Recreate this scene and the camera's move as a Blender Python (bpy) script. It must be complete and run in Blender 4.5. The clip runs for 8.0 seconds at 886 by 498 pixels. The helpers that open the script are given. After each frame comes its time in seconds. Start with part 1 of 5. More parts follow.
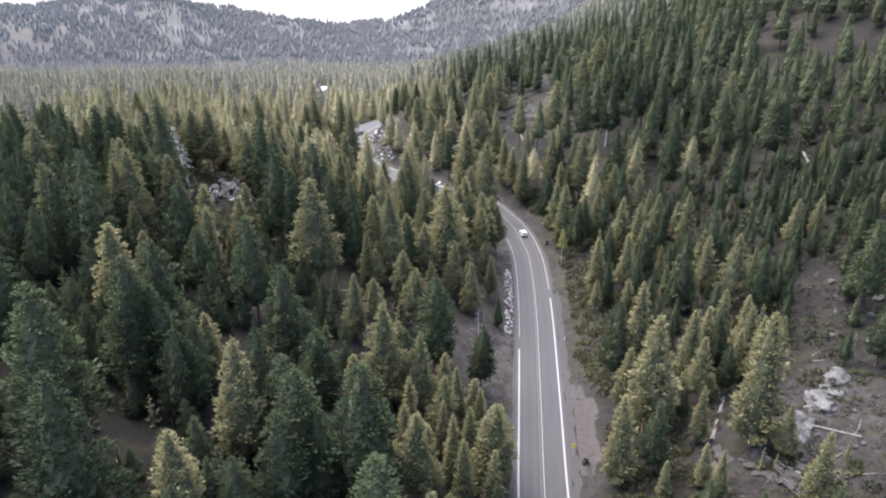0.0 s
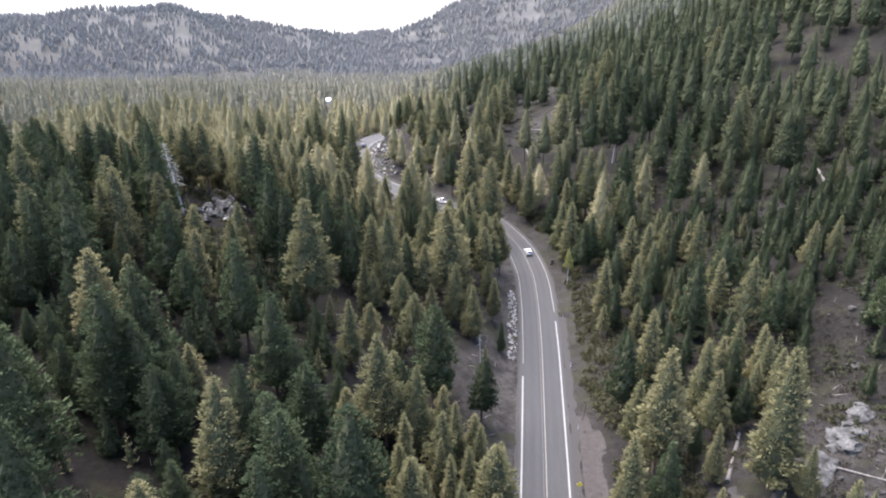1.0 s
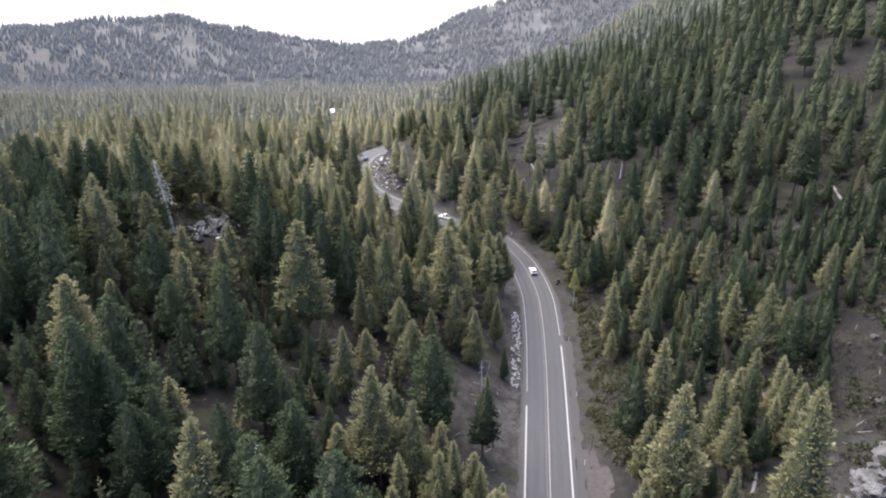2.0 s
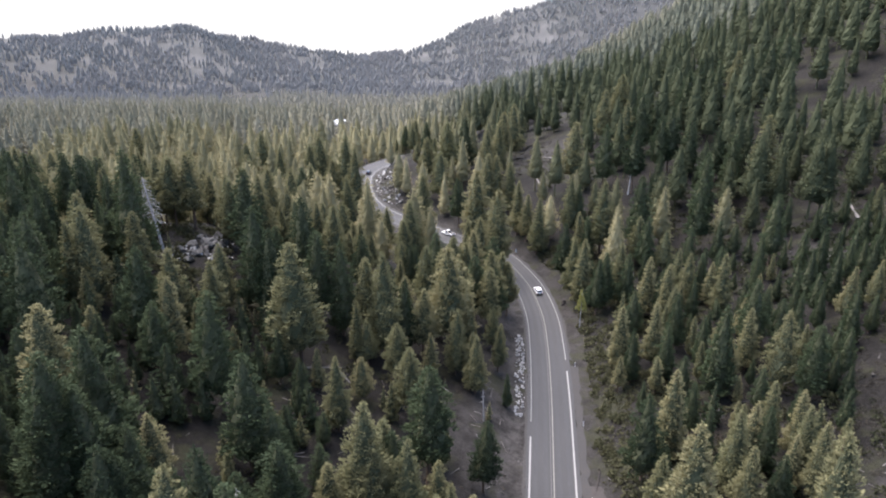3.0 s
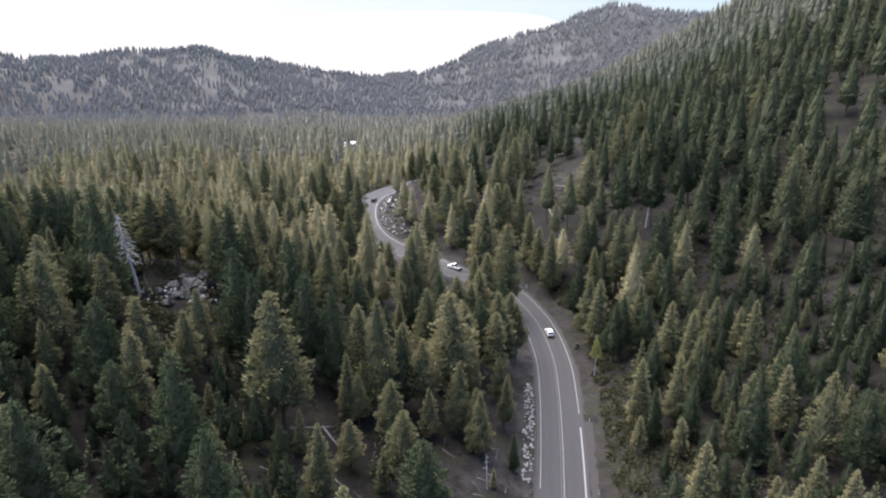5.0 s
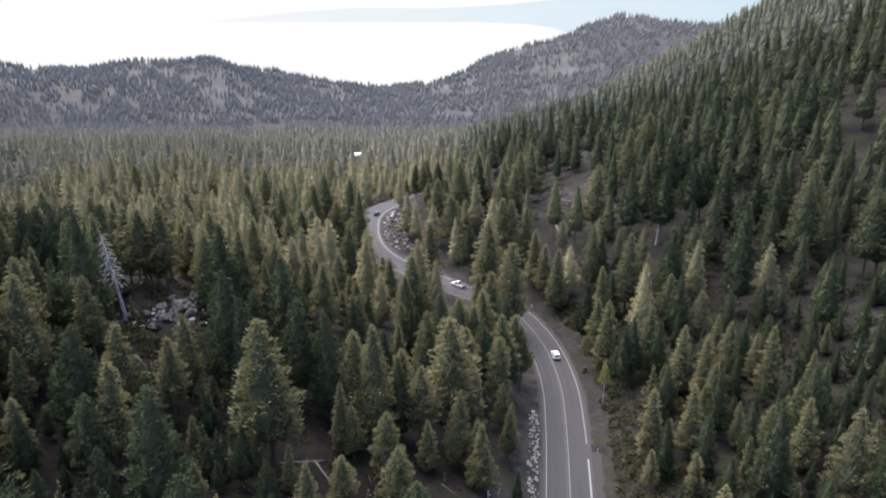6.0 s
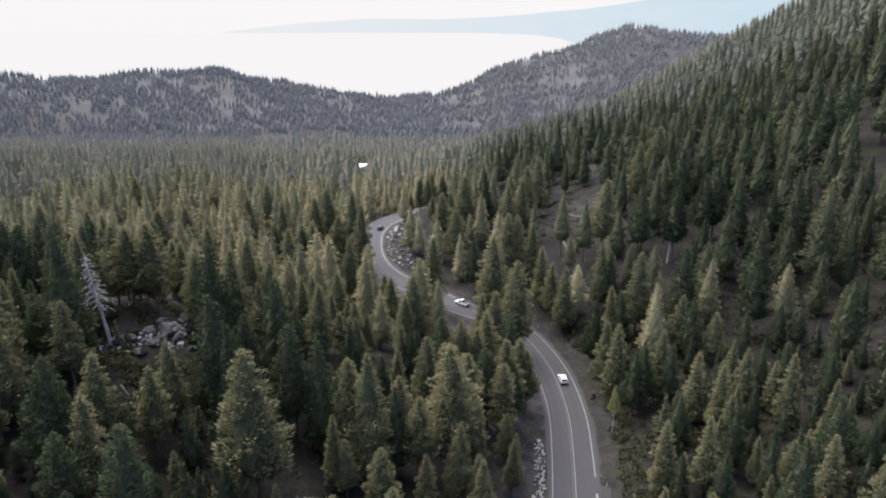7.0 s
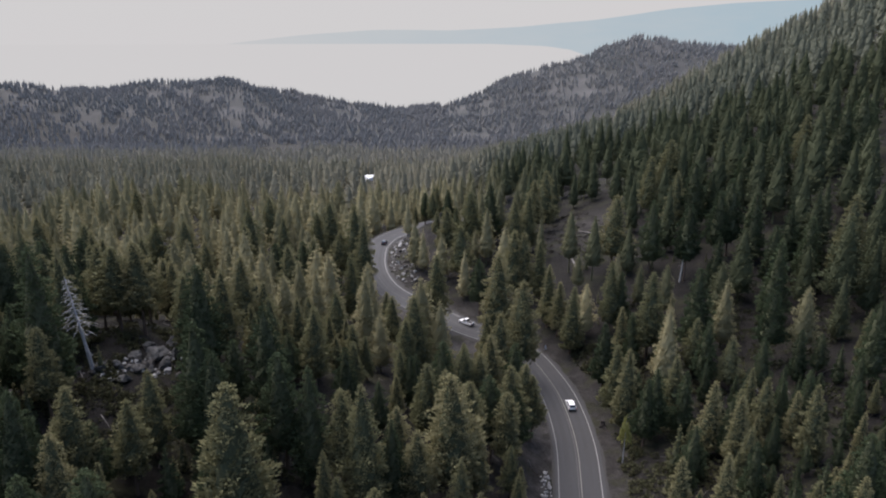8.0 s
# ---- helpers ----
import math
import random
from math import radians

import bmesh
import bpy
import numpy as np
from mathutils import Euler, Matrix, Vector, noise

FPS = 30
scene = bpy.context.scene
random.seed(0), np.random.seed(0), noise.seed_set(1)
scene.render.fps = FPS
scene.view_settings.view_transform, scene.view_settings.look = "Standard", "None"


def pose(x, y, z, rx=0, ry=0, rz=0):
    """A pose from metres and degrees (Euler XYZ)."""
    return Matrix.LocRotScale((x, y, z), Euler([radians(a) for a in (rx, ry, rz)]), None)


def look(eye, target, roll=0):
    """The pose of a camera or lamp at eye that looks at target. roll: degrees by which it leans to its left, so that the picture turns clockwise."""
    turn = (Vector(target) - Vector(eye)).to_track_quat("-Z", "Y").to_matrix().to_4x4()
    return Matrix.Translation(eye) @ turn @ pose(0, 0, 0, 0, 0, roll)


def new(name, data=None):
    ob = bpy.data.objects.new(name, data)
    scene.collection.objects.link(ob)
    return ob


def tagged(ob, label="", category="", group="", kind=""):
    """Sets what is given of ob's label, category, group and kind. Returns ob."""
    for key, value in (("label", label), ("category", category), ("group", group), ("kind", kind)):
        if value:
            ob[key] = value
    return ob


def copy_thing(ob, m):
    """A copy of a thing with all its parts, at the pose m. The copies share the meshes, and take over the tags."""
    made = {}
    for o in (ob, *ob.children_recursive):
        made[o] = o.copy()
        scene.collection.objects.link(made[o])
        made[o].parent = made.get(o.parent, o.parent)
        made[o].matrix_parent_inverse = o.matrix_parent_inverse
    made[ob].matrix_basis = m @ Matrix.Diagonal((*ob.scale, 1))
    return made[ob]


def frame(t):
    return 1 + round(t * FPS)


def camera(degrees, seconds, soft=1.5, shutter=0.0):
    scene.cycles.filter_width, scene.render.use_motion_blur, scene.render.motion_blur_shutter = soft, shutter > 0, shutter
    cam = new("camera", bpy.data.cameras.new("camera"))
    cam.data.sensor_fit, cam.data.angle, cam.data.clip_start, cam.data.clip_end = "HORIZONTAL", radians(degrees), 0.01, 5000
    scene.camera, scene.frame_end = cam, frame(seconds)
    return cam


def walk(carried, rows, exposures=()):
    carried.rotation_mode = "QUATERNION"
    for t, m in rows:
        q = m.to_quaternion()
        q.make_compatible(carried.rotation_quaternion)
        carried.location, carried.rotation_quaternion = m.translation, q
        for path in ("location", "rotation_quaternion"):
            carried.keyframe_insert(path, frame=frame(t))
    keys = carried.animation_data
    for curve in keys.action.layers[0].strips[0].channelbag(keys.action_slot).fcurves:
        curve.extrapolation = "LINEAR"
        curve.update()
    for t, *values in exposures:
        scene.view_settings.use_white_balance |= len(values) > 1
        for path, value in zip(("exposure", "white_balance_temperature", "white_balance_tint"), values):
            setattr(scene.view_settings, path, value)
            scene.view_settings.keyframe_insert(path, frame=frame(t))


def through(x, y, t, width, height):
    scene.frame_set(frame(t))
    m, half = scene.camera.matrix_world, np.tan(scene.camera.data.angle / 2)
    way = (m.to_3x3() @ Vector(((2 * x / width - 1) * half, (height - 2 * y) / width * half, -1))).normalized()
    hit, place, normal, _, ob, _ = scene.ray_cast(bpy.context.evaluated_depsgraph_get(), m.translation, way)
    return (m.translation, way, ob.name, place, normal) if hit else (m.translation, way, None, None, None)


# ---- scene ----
# ---- camera: a level flight along the valley, over the road ----
cam = camera(65.1, 8.0, soft=2.0)
PATH = [
    (0, (0.0, 0.0, 73.1), 0.89, -23.45),
    (1, (1.24, 7.42, 73.14), 1.47, -22.66),
    (2, (2.32, 14.85, 73.17), 2.02, -21.87),
    (3, (3.29, 22.28, 73.17), 2.56, -21.08),
    (4, (4.16, 29.7, 73.15), 3.11, -20.29),
    (5, (4.97, 37.15, 73.12), 3.69, -19.49),
    (6, (5.75, 44.63, 73.09), 4.3, -18.68),
    (7, (6.53, 52.15, 73.08), 4.98, -17.86),
    (8, (7.34, 59.73, 73.1), 5.74, -17.03),
]
# the camera stops down as the bright lake comes into view
EXPOSURES = [(0, 2.93), (1.5, 2.8), (3.5, 2.48), (4.5, 2.4), (6.0, 2.22), (7.0, 2.08), (7.5, 1.93), (8, 1.5)]
walk(cam, [(t, pose(*eye, 90 + pitch, 0, yaw)) for t, eye, yaw, pitch in PATH], [(t, stops, 7080, 18) for t, stops in EXPOSURES])

# ---- light: a hazy evening sky, brightest high over the lake, with no sharp shadows ----
SUN_ELEVATION, SUN_TURN = 60.0, 48.0
world = bpy.data.worlds.new("sky")
scene.world = world
world.use_nodes = True
wn = world.node_tree
sky = wn.nodes.new("ShaderNodeTexSky")
sky.sky_type = 'NISHITA'
sky.sun_disc = False
sky.sun_elevation, sky.sun_rotation = radians(SUN_ELEVATION), radians(-SUN_TURN)
sky.air_density, sky.dust_density, sky.ozone_density = 1.0, 0.6, 1.0
wn.links.new(sky.outputs[0], wn.nodes["Background"].inputs[0])
wn.nodes["Background"].inputs[1].default_value = 0.135
sun = new("sun", bpy.data.lights.new("sun", 'SUN'))
sun.data.energy, sun.data.angle, sun.data.color = 3.0, radians(68), (0.965, 0.965, 0.975)
sun.matrix_world = look((0, 0, 400), Vector((0, 0, 400)) - Vector((-math.sin(radians(SUN_TURN)), math.cos(radians(SUN_TURN)), math.tan(radians(SUN_ELEVATION)))))


# ---- materials ----
class Mat:
    """A node material with a Principled shader and a few short ways to add nodes."""

    def __init__(self, name, rough=0.8, spec=0.3):
        self.m = bpy.data.materials.new(name)
        self.m.use_nodes = True
        self.t = self.m.node_tree
        self.b = self.t.nodes["Principled BSDF"]
        self.out = self.t.nodes["Material Output"]
        self.b.inputs["Roughness"].default_value = rough
        self.b.inputs["Specular IOR Level"].default_value = spec
        self.geo = self.t.nodes.new("ShaderNodeNewGeometry")

    def link(self, a, b):
        self.t.links.new(a, b)

    def noise(self, scale, detail=4, rough=0.6, stretch=None):
        n = self.t.nodes.new("ShaderNodeTexNoise")
        n.inputs["Scale"].default_value, n.inputs["Detail"].default_value, n.inputs["Roughness"].default_value = scale, detail, rough
        where = self.geo.outputs["Position"]
        if stretch:
            mp = self.t.nodes.new("ShaderNodeMapping")
            mp.inputs["Scale"].default_value = stretch
            self.link(where, mp.inputs[0])
            where = mp.outputs[0]
        self.link(where, n.inputs["Vector"])
        return n.outputs["Fac"]

    def ramp(self, fac, *stops):
        r = self.t.nodes.new("ShaderNodeValToRGB")
        while len(r.color_ramp.elements) < len(stops):
            r.color_ramp.elements.new(0.5)
        for e, (p, c) in zip(r.color_ramp.elements, stops):
            e.position = p
            e.color = (*c, 1) if isinstance(c, tuple) else (c, c, c, 1)
        self.link(fac, r.inputs[0])
        return r.outputs[0]

    def mix(self, fac, a, b, kind='MIX'):
        n = self.t.nodes.new("ShaderNodeMix")
        n.data_type, n.blend_type = 'RGBA', kind
        for s, v in ((n.inputs[0], fac), (n.inputs[6], a), (n.inputs[7], b)):
            if isinstance(v, (int, float)):
                s.default_value = v if s == n.inputs[0] else (v, v, v, 1)
            elif isinstance(v, tuple):
                s.default_value = (*v, 1)
            else:
                self.link(v, s)
        return n.outputs[2]

    def colour(self, c):
        if isinstance(c, tuple):
            self.b.inputs["Base Color"].default_value = (*c, 1)
        else:
            self.link(c, self.b.inputs["Base Color"])
        return self

    def bump(self, fac, strength, distance):
        n = self.t.nodes.new("ShaderNodeBump")
        n.inputs["Strength"].default_value, n.inputs["Distance"].default_value = strength, distance
        self.link(fac, n.inputs["Height"])
        self.link(n.outputs[0], self.b.inputs["Normal"])
        return self


def needles(name, far, warm=(0.188, 0.173, 0.092), cool=(0.124, 0.125, 0.065), through=0.24):
    """Conifer needles: tone varies from tree to tree and from spray to spray; some light passes through."""
    a = Mat(name, 0.85, 0.1)
    if far:
        n = a.t.nodes.new("ShaderNodeAttribute")
        n.attribute_name = "tone"
        tone = n.outputs["Fac"]
    else:
        n = a.t.nodes.new("ShaderNodeObjectInfo")
        tone = n.outputs["Random"]
    tree = a.ramp(tone, (0.0, cool), (0.55, tuple(0.5 * (p + q) for p, q in zip(warm, cool))), (1.0, warm))
    island = a.ramp(a.geo.outputs["Random Per Island"], (0.0, 0.93), (1.0, 1.08))
    c = a.mix(1.0, tree, island, 'MULTIPLY')
    a.colour(c)
    tr = a.t.nodes.new("ShaderNodeBsdfTranslucent")
    a.link(c, tr.inputs["Color"])
    ms = a.t.nodes.new("ShaderNodeMixShader")
    ms.inputs[0].default_value = through
    a.link(a.b.outputs[0], ms.inputs[1])
    a.link(tr.outputs[0], ms.inputs[2])
    a.link(ms.outputs[0], a.out.inputs["Surface"])
    return a.m


M_NEEDLES = needles("pine_needles", False)
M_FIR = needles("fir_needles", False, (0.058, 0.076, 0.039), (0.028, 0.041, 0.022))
# needles of the woods are paled with distance: haze put into their colour
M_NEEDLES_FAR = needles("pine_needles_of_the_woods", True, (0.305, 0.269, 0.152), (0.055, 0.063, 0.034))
M_NEEDLES_VALLEY = needles("hazed_needles_of_the_valley", True, (0.265, 0.24, 0.17), (0.112, 0.118, 0.084))
M_NEEDLES_RIDGE = needles("hazed_needles_of_the_ridge", True, (0.222, 0.212, 0.198), (0.172, 0.175, 0.168))
M_NEEDLES_MEADOW = needles("hazed_needles_past_the_valley", True, (0.23, 0.212, 0.165), (0.15, 0.152, 0.127))
M_GOLD = needles("yellowing_leaves", False, (0.25, 0.245, 0.09), (0.22, 0.22, 0.08), 0.35)
M_DRY = needles("dry_brush", True, (0.08, 0.068, 0.053), (0.05, 0.046, 0.037), 0.15)
M_SHRUB = needles("shrub_leaves", True, (0.058, 0.056, 0.03), (0.032, 0.037, 0.019), 0.2)

a = Mat("pine_bark", 0.9)
a.colour(a.ramp(a.noise(3.0, 5, 0.7, (1, 1, 0.2)), (0.3, (0.0441, 0.0315, 0.0252)), (0.7, (0.126, 0.0882, 0.063))))
M_BARK = a.bump(a.noise(9.0, 3, 0.6, (1, 1, 0.25)), 0.6, 0.06).m

# shade inside the crowns, put into a dull dark needle colour
a = Mat("shaded_inner_needles", 0.95, 0.1)
M_INNER_SHADE = a.colour(a.ramp(a.noise(2.5, 5, 0.75), (0.35, (0.041, 0.0459, 0.0263)), (0.7, (0.0819, 0.0868, 0.0474)))).m

# the same painted shade for sapling hearts; trunks of the woods use it too
a = Mat("shaded_inner_needles_and_far_trunks", 0.95, 0.1)
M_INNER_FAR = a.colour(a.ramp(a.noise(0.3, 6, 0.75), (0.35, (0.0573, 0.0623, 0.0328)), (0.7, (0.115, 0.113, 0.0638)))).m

a = Mat("bleached_dead_wood", 0.85)
a.colour(a.ramp(a.noise(2.0, 5, 0.7), (0.3, (0.0693, 0.063, 0.058)), (0.7, (0.139, 0.129, 0.12))))
M_DEAD = a.bump(a.noise(12.0, 3), 0.5, 0.04).m

a = Mat("sun_bleached_snag", 0.85)
M_SNAG = a.colour(a.ramp(a.noise(2.0, 5, 0.7), (0.3, (0.2, 0.195, 0.19)), (0.7, (0.38, 0.375, 0.365)))).m

a = Mat("charred_wood", 0.9)
M_CHAR = a.colour(a.ramp(a.noise(5.0, 4), (0.3, (0.00756, 0.00693, 0.0063)), (0.75, (0.0315, 0.0252, 0.0221)))).m

a = Mat("granite", 0.85)
speck = a.ramp(a.noise(6.0, 6, 0.75), (0.32, (0.0302, 0.0278, 0.0252)), (0.55, (0.07, 0.066, 0.061)), (0.75, (0.135, 0.128, 0.12)))
a.colour(a.mix(a.ramp(a.noise(0.9, 4), (0.45, 0.0), (0.62, 0.55)), speck, (0.0403, 0.0363, 0.0322)))
M_GRANITE = a.bump(a.noise(1.3, 9, 0.8), 1.0, 1.0).m

a = Mat("fractured_granite", 0.85)
face = a.ramp(a.noise(2.4, 7, 0.75), (0.34, (0.062, 0.061, 0.06)), (0.52, (0.118, 0.117, 0.114)), (0.72, (0.21, 0.207, 0.2)))
a.colour(a.mix(a.ramp(a.noise(0.6, 5), (0.48, 0.0), (0.6, 0.8)), face, (0.0365, 0.0365, 0.0329)))
M_CRAG = a.bump(a.noise(1.1, 9, 0.8), 1.0, 1.2).m

a = Mat("broken_quarry_stone", 0.85)
a.colour(a.ramp(a.noise(4.0, 5, 0.7), (0.3, (0.151, 0.151, 0.148)), (0.7, (0.271, 0.268, 0.258))))
M_STONE = a.bump(a.noise(6.0, 5), 0.7, 0.1).m

# the forest floor: duff and needles, pale sandy soil, low brush
a = Mat("forest_floor", 0.95, 0.15)
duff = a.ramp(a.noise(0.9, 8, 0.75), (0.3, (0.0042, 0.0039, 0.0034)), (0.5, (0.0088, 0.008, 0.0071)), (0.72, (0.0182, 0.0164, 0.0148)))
sand = a.ramp(a.noise(2.2, 6, 0.7), (0.3, (0.0245, 0.0228, 0.0215)), (0.7, (0.054, 0.0502, 0.0472)))
brush = a.ramp(a.noise(3.5, 6, 0.75), (0.3, (0.0104, 0.0118, 0.00622)), (0.7, (0.0295, 0.0298, 0.016)))
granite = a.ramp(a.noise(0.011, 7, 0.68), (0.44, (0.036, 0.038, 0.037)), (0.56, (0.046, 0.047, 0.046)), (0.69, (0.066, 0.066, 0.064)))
worn = a.t.nodes.new("ShaderNodeAttribute")
worn.attribute_name = "tone"
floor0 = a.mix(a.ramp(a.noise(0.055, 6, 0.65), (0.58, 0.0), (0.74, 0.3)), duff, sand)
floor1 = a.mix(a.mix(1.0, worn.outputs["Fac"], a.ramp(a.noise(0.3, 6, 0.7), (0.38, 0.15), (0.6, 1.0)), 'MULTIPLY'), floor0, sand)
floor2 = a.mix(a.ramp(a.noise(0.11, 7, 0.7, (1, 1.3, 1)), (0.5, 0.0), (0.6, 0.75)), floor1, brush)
cut = a.t.nodes.new("ShaderNodeSeparateXYZ")
a.link(a.geo.outputs["Position"], cut.inputs[0])
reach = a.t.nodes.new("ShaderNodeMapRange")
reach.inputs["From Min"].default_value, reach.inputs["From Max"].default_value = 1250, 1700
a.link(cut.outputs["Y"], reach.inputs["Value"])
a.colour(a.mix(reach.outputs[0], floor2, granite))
M_GROUND = a.bump(a.noise(1.4, 8, 0.75), 1.0, 0.5).m

a = Mat("roadside_gravel", 0.95, 0.2)
a.colour(a.mix(a.ramp(a.noise(0.35, 6, 0.7), (0.4, 0.0), (0.65, 0.7)),
               a.ramp(a.noise(5.0, 6, 0.8), (0.3, (0.0205, 0.02, 0.0196)), (0.7, (0.035, 0.034, 0.033))), (0.031, 0.0285, 0.0265)))
M_GRAVEL = a.bump(a.noise(6.0, 5, 0.7), 0.7, 0.08).m

# worn grey asphalt, paler and dustier at its edges
a = Mat("worn_asphalt", 0.85, 0.35)
fine = a.ramp(a.noise(9.0, 6, 0.8), (0.3, (0.0148, 0.015, 0.0152)), (0.7, (0.0237, 0.0238, 0.0242)))
a.colour(a.mix(a.ramp(a.noise(0.16, 6, 0.7, (1.6, 0.35, 1)), (0.42, 0.0), (0.7, 0.5)), fine, (0.0289, 0.0285, 0.0282)))
M_ASPHALT = a.bump(a.noise(30.0, 3), 0.3, 0.01).m

a = Mat("tyre_worn_asphalt", 0.75, 0.4)
M_TRACK = a.colour(a.ramp(a.noise(3.0, 6, 0.8, (1, 0.12, 1)), (0.3, (0.00924, 0.0095, 0.01)), (0.7, (0.0161, 0.0165, 0.0172)))).m

a = Mat("worn_white_road_paint", 0.7)
M_PAINT = a.colour(a.mix(a.ramp(a.noise(2.5, 6, 0.8), (0.52, 0.0), (0.7, 0.55)), (0.137, 0.136, 0.13), (0.0491, 0.0491, 0.0491))).m
a = Mat("faded_road_paint", 0.75)
M_FAINT = a.colour(a.mix(a.ramp(a.noise(1.5, 6, 0.8), (0.35, 0.0), (0.6, 0.9)), (0.06, 0.058, 0.052), (0.036, 0.036, 0.036))).m
a = Mat("worn_yellow_road_paint", 0.7)
M_YELLOW = a.colour(a.mix(a.ramp(a.noise(2.0, 6, 0.8), (0.42, 0.0), (0.66, 0.75)), (0.115, 0.11, 0.095), (0.042, 0.041, 0.04))).m

# whitish base colour stands in for the glint of light on the pond
a = Mat("pond_with_painted_glint", 0.12, 0.5)
a.colour(a.ramp(a.noise(0.08, 4), (0.35, (0.5, 0.52, 0.53)), (0.7, (0.66, 0.67, 0.67))))
M_LAKE = a.m


def plain(name, c, rough=0.5, metal=0.0):
    m = Mat(name, rough, 0.5)
    m.colour(m.mix(m.ramp(m.noise(1.5, 5), (0.4, 0.0), (0.8, 0.18)), c, tuple(v * 0.7 for v in c)))
    m.b.inputs["Metallic"].default_value = metal
    return m.m


M_CAR_WHITE = plain("white_car_paint", (0.6, 0.6, 0.59), 0.25)
M_CAR_DARK = plain("dark_car_paint", (0.035, 0.037, 0.042), 0.25)
M_GLASS = plain("tinted_car_glass", (0.02, 0.024, 0.028), 0.06)
M_TYRE = plain("black_rubber", (0.025, 0.025, 0.025), 0.85)
M_RIM = plain("grey_alloy", (0.45, 0.45, 0.46), 0.35, 0.8)
M_LAMP_RED = plain("red_lamp_cover", (0.35, 0.02, 0.02), 0.3)
M_LAMP_CLEAR = plain("clear_lamp_cover", (0.75, 0.75, 0.72), 0.2)
M_STEEL = plain("dull_steel", (0.4, 0.4, 0.4), 0.5, 0.6)
M_SIGN = plain("yellow_sign_sheet", (0.62, 0.47, 0.05), 0.5)
M_WHITE = plain("white_plastic", (0.75, 0.75, 0.74), 0.5)


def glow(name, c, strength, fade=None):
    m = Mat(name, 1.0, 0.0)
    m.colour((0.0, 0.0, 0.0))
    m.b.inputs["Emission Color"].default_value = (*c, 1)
    # haze towards the left is painted in, as a blend to whitish emission
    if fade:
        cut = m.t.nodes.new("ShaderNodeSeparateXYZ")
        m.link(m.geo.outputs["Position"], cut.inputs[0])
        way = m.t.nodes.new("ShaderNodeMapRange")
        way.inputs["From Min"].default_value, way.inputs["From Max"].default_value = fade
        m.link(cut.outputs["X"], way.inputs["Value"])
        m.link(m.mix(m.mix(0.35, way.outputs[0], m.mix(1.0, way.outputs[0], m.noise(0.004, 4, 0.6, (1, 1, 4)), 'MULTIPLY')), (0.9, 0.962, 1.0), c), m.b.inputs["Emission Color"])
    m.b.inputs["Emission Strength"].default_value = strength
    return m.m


# ---- the lie of the land ----
rng = np.random.default_rng(7)
ROAD_XY = [(6, -60), (9, 0), (13, 50), (16.3, 95), (18.1, 115.5), (19.9, 136), (21.9, 160), (23.3, 184), (23.4, 203), (20.6, 224),
           (14.4, 242), (6, 252.5), (-4.5, 259), (-11, 264.5), (-18.6, 271.8), (-29.6, 282.8), (-36.3, 291.8), (-41.6, 302.8), (-45.4, 315), (-48, 329), (-49, 343),
           (-46, 358), (-36, 374), (-20, 388), (5, 398), (40, 404), (90, 410)]


def smooth_curve(points, step):
    p = [Vector((*q, 0)) for q in points]
    p = [2 * p[0] - p[1], *p, 2 * p[-1] - p[-2]]
    out = []
    for i in range(1, len(p) - 2):
        n = max(2, int((p[i + 1] - p[i]).length / step))
        for k in range(n):
            t = k / n
            out.append(0.5 * (2 * p[i] + (p[i + 1] - p[i - 1]) * t + (2 * p[i - 1] - 5 * p[i] + 4 * p[i + 1] - p[i + 2]) * t * t
                              + (3 * p[i] - p[i - 1] - 3 * p[i + 1] + p[i + 2]) * t ** 3))
    out.append(p[-2])
    return np.array([(v.x, v.y) for v in out])


LINE = smooth_curve(ROAD_XY, 2.5)
TANGENT = np.gradient(LINE, axis=0)
TANGENT /= np.linalg.norm(TANGENT, axis=1)[:, None]
SIDE = np.stack([TANGENT[:, 1], -TANGENT[:, 0]], 1)  # to the right of the way ahead


def road_height(y):
    return np.interp(y, [-60, 0, 95, 235, 265, 420], [-14.5, -15.2, -15.5, -15.5, -13.6, -13.0])


def road_offset(x, y):
    """Signed distance from the road's middle (right: plus) and the road's height there."""
    x, y = np.asarray(x, float), np.asarray(y, float)
    best, sign, where = np.full(x.shape, 1e9), np.zeros(x.shape), np.zeros(x.shape)
    for (px, py), (sx, sy) in zip(LINE, SIDE):
        d = np.hypot(x - px, y - py)
        near = d < best
        best = np.where(near, d, best)
        sign = np.where(near, np.sign((x - px) * sx + (y - py) * sy), sign)
        where = np.where(near, py, where)
    return best * sign, road_height(where)


def soft(a, b, v):
    t = np.clip((v - a) / (b - a), 0, 1)
    return t * t * (3 - 2 * t)


WAVES = [(rng.uniform(0, 6.3), rng.uniform(0, 6.3), rng.uniform(0.8, 1.25)) for _ in range(9)]


def swell(x, y, length):
    """Uneven ground: a few crossing waves of about that length."""
    s = 0
    for turn, phase, k in WAVES:
        s = s + np.sin((x * np.cos(turn) + y * np.sin(turn)) * 6.283 * k / length + phase)
    return s / 4.0


def valley_axis(y):
    return np.interp(y, [-200, 0, 95, 184, 225, 242, 265, 295, 336, 420, 700, 5000], [0, 9, 16, 23, 21, 14, -10, -33, -45, -58, -70, -70])


def valley_floor(y):
    return np.interp(y, [-2000, 0, 100, 230, 330, 420, 550, 700, 1000, 1400, 1900, 5000], [10, -14, -15.5, -15.5, -17, -25, -43, -63, -110, -148, -155, -160])


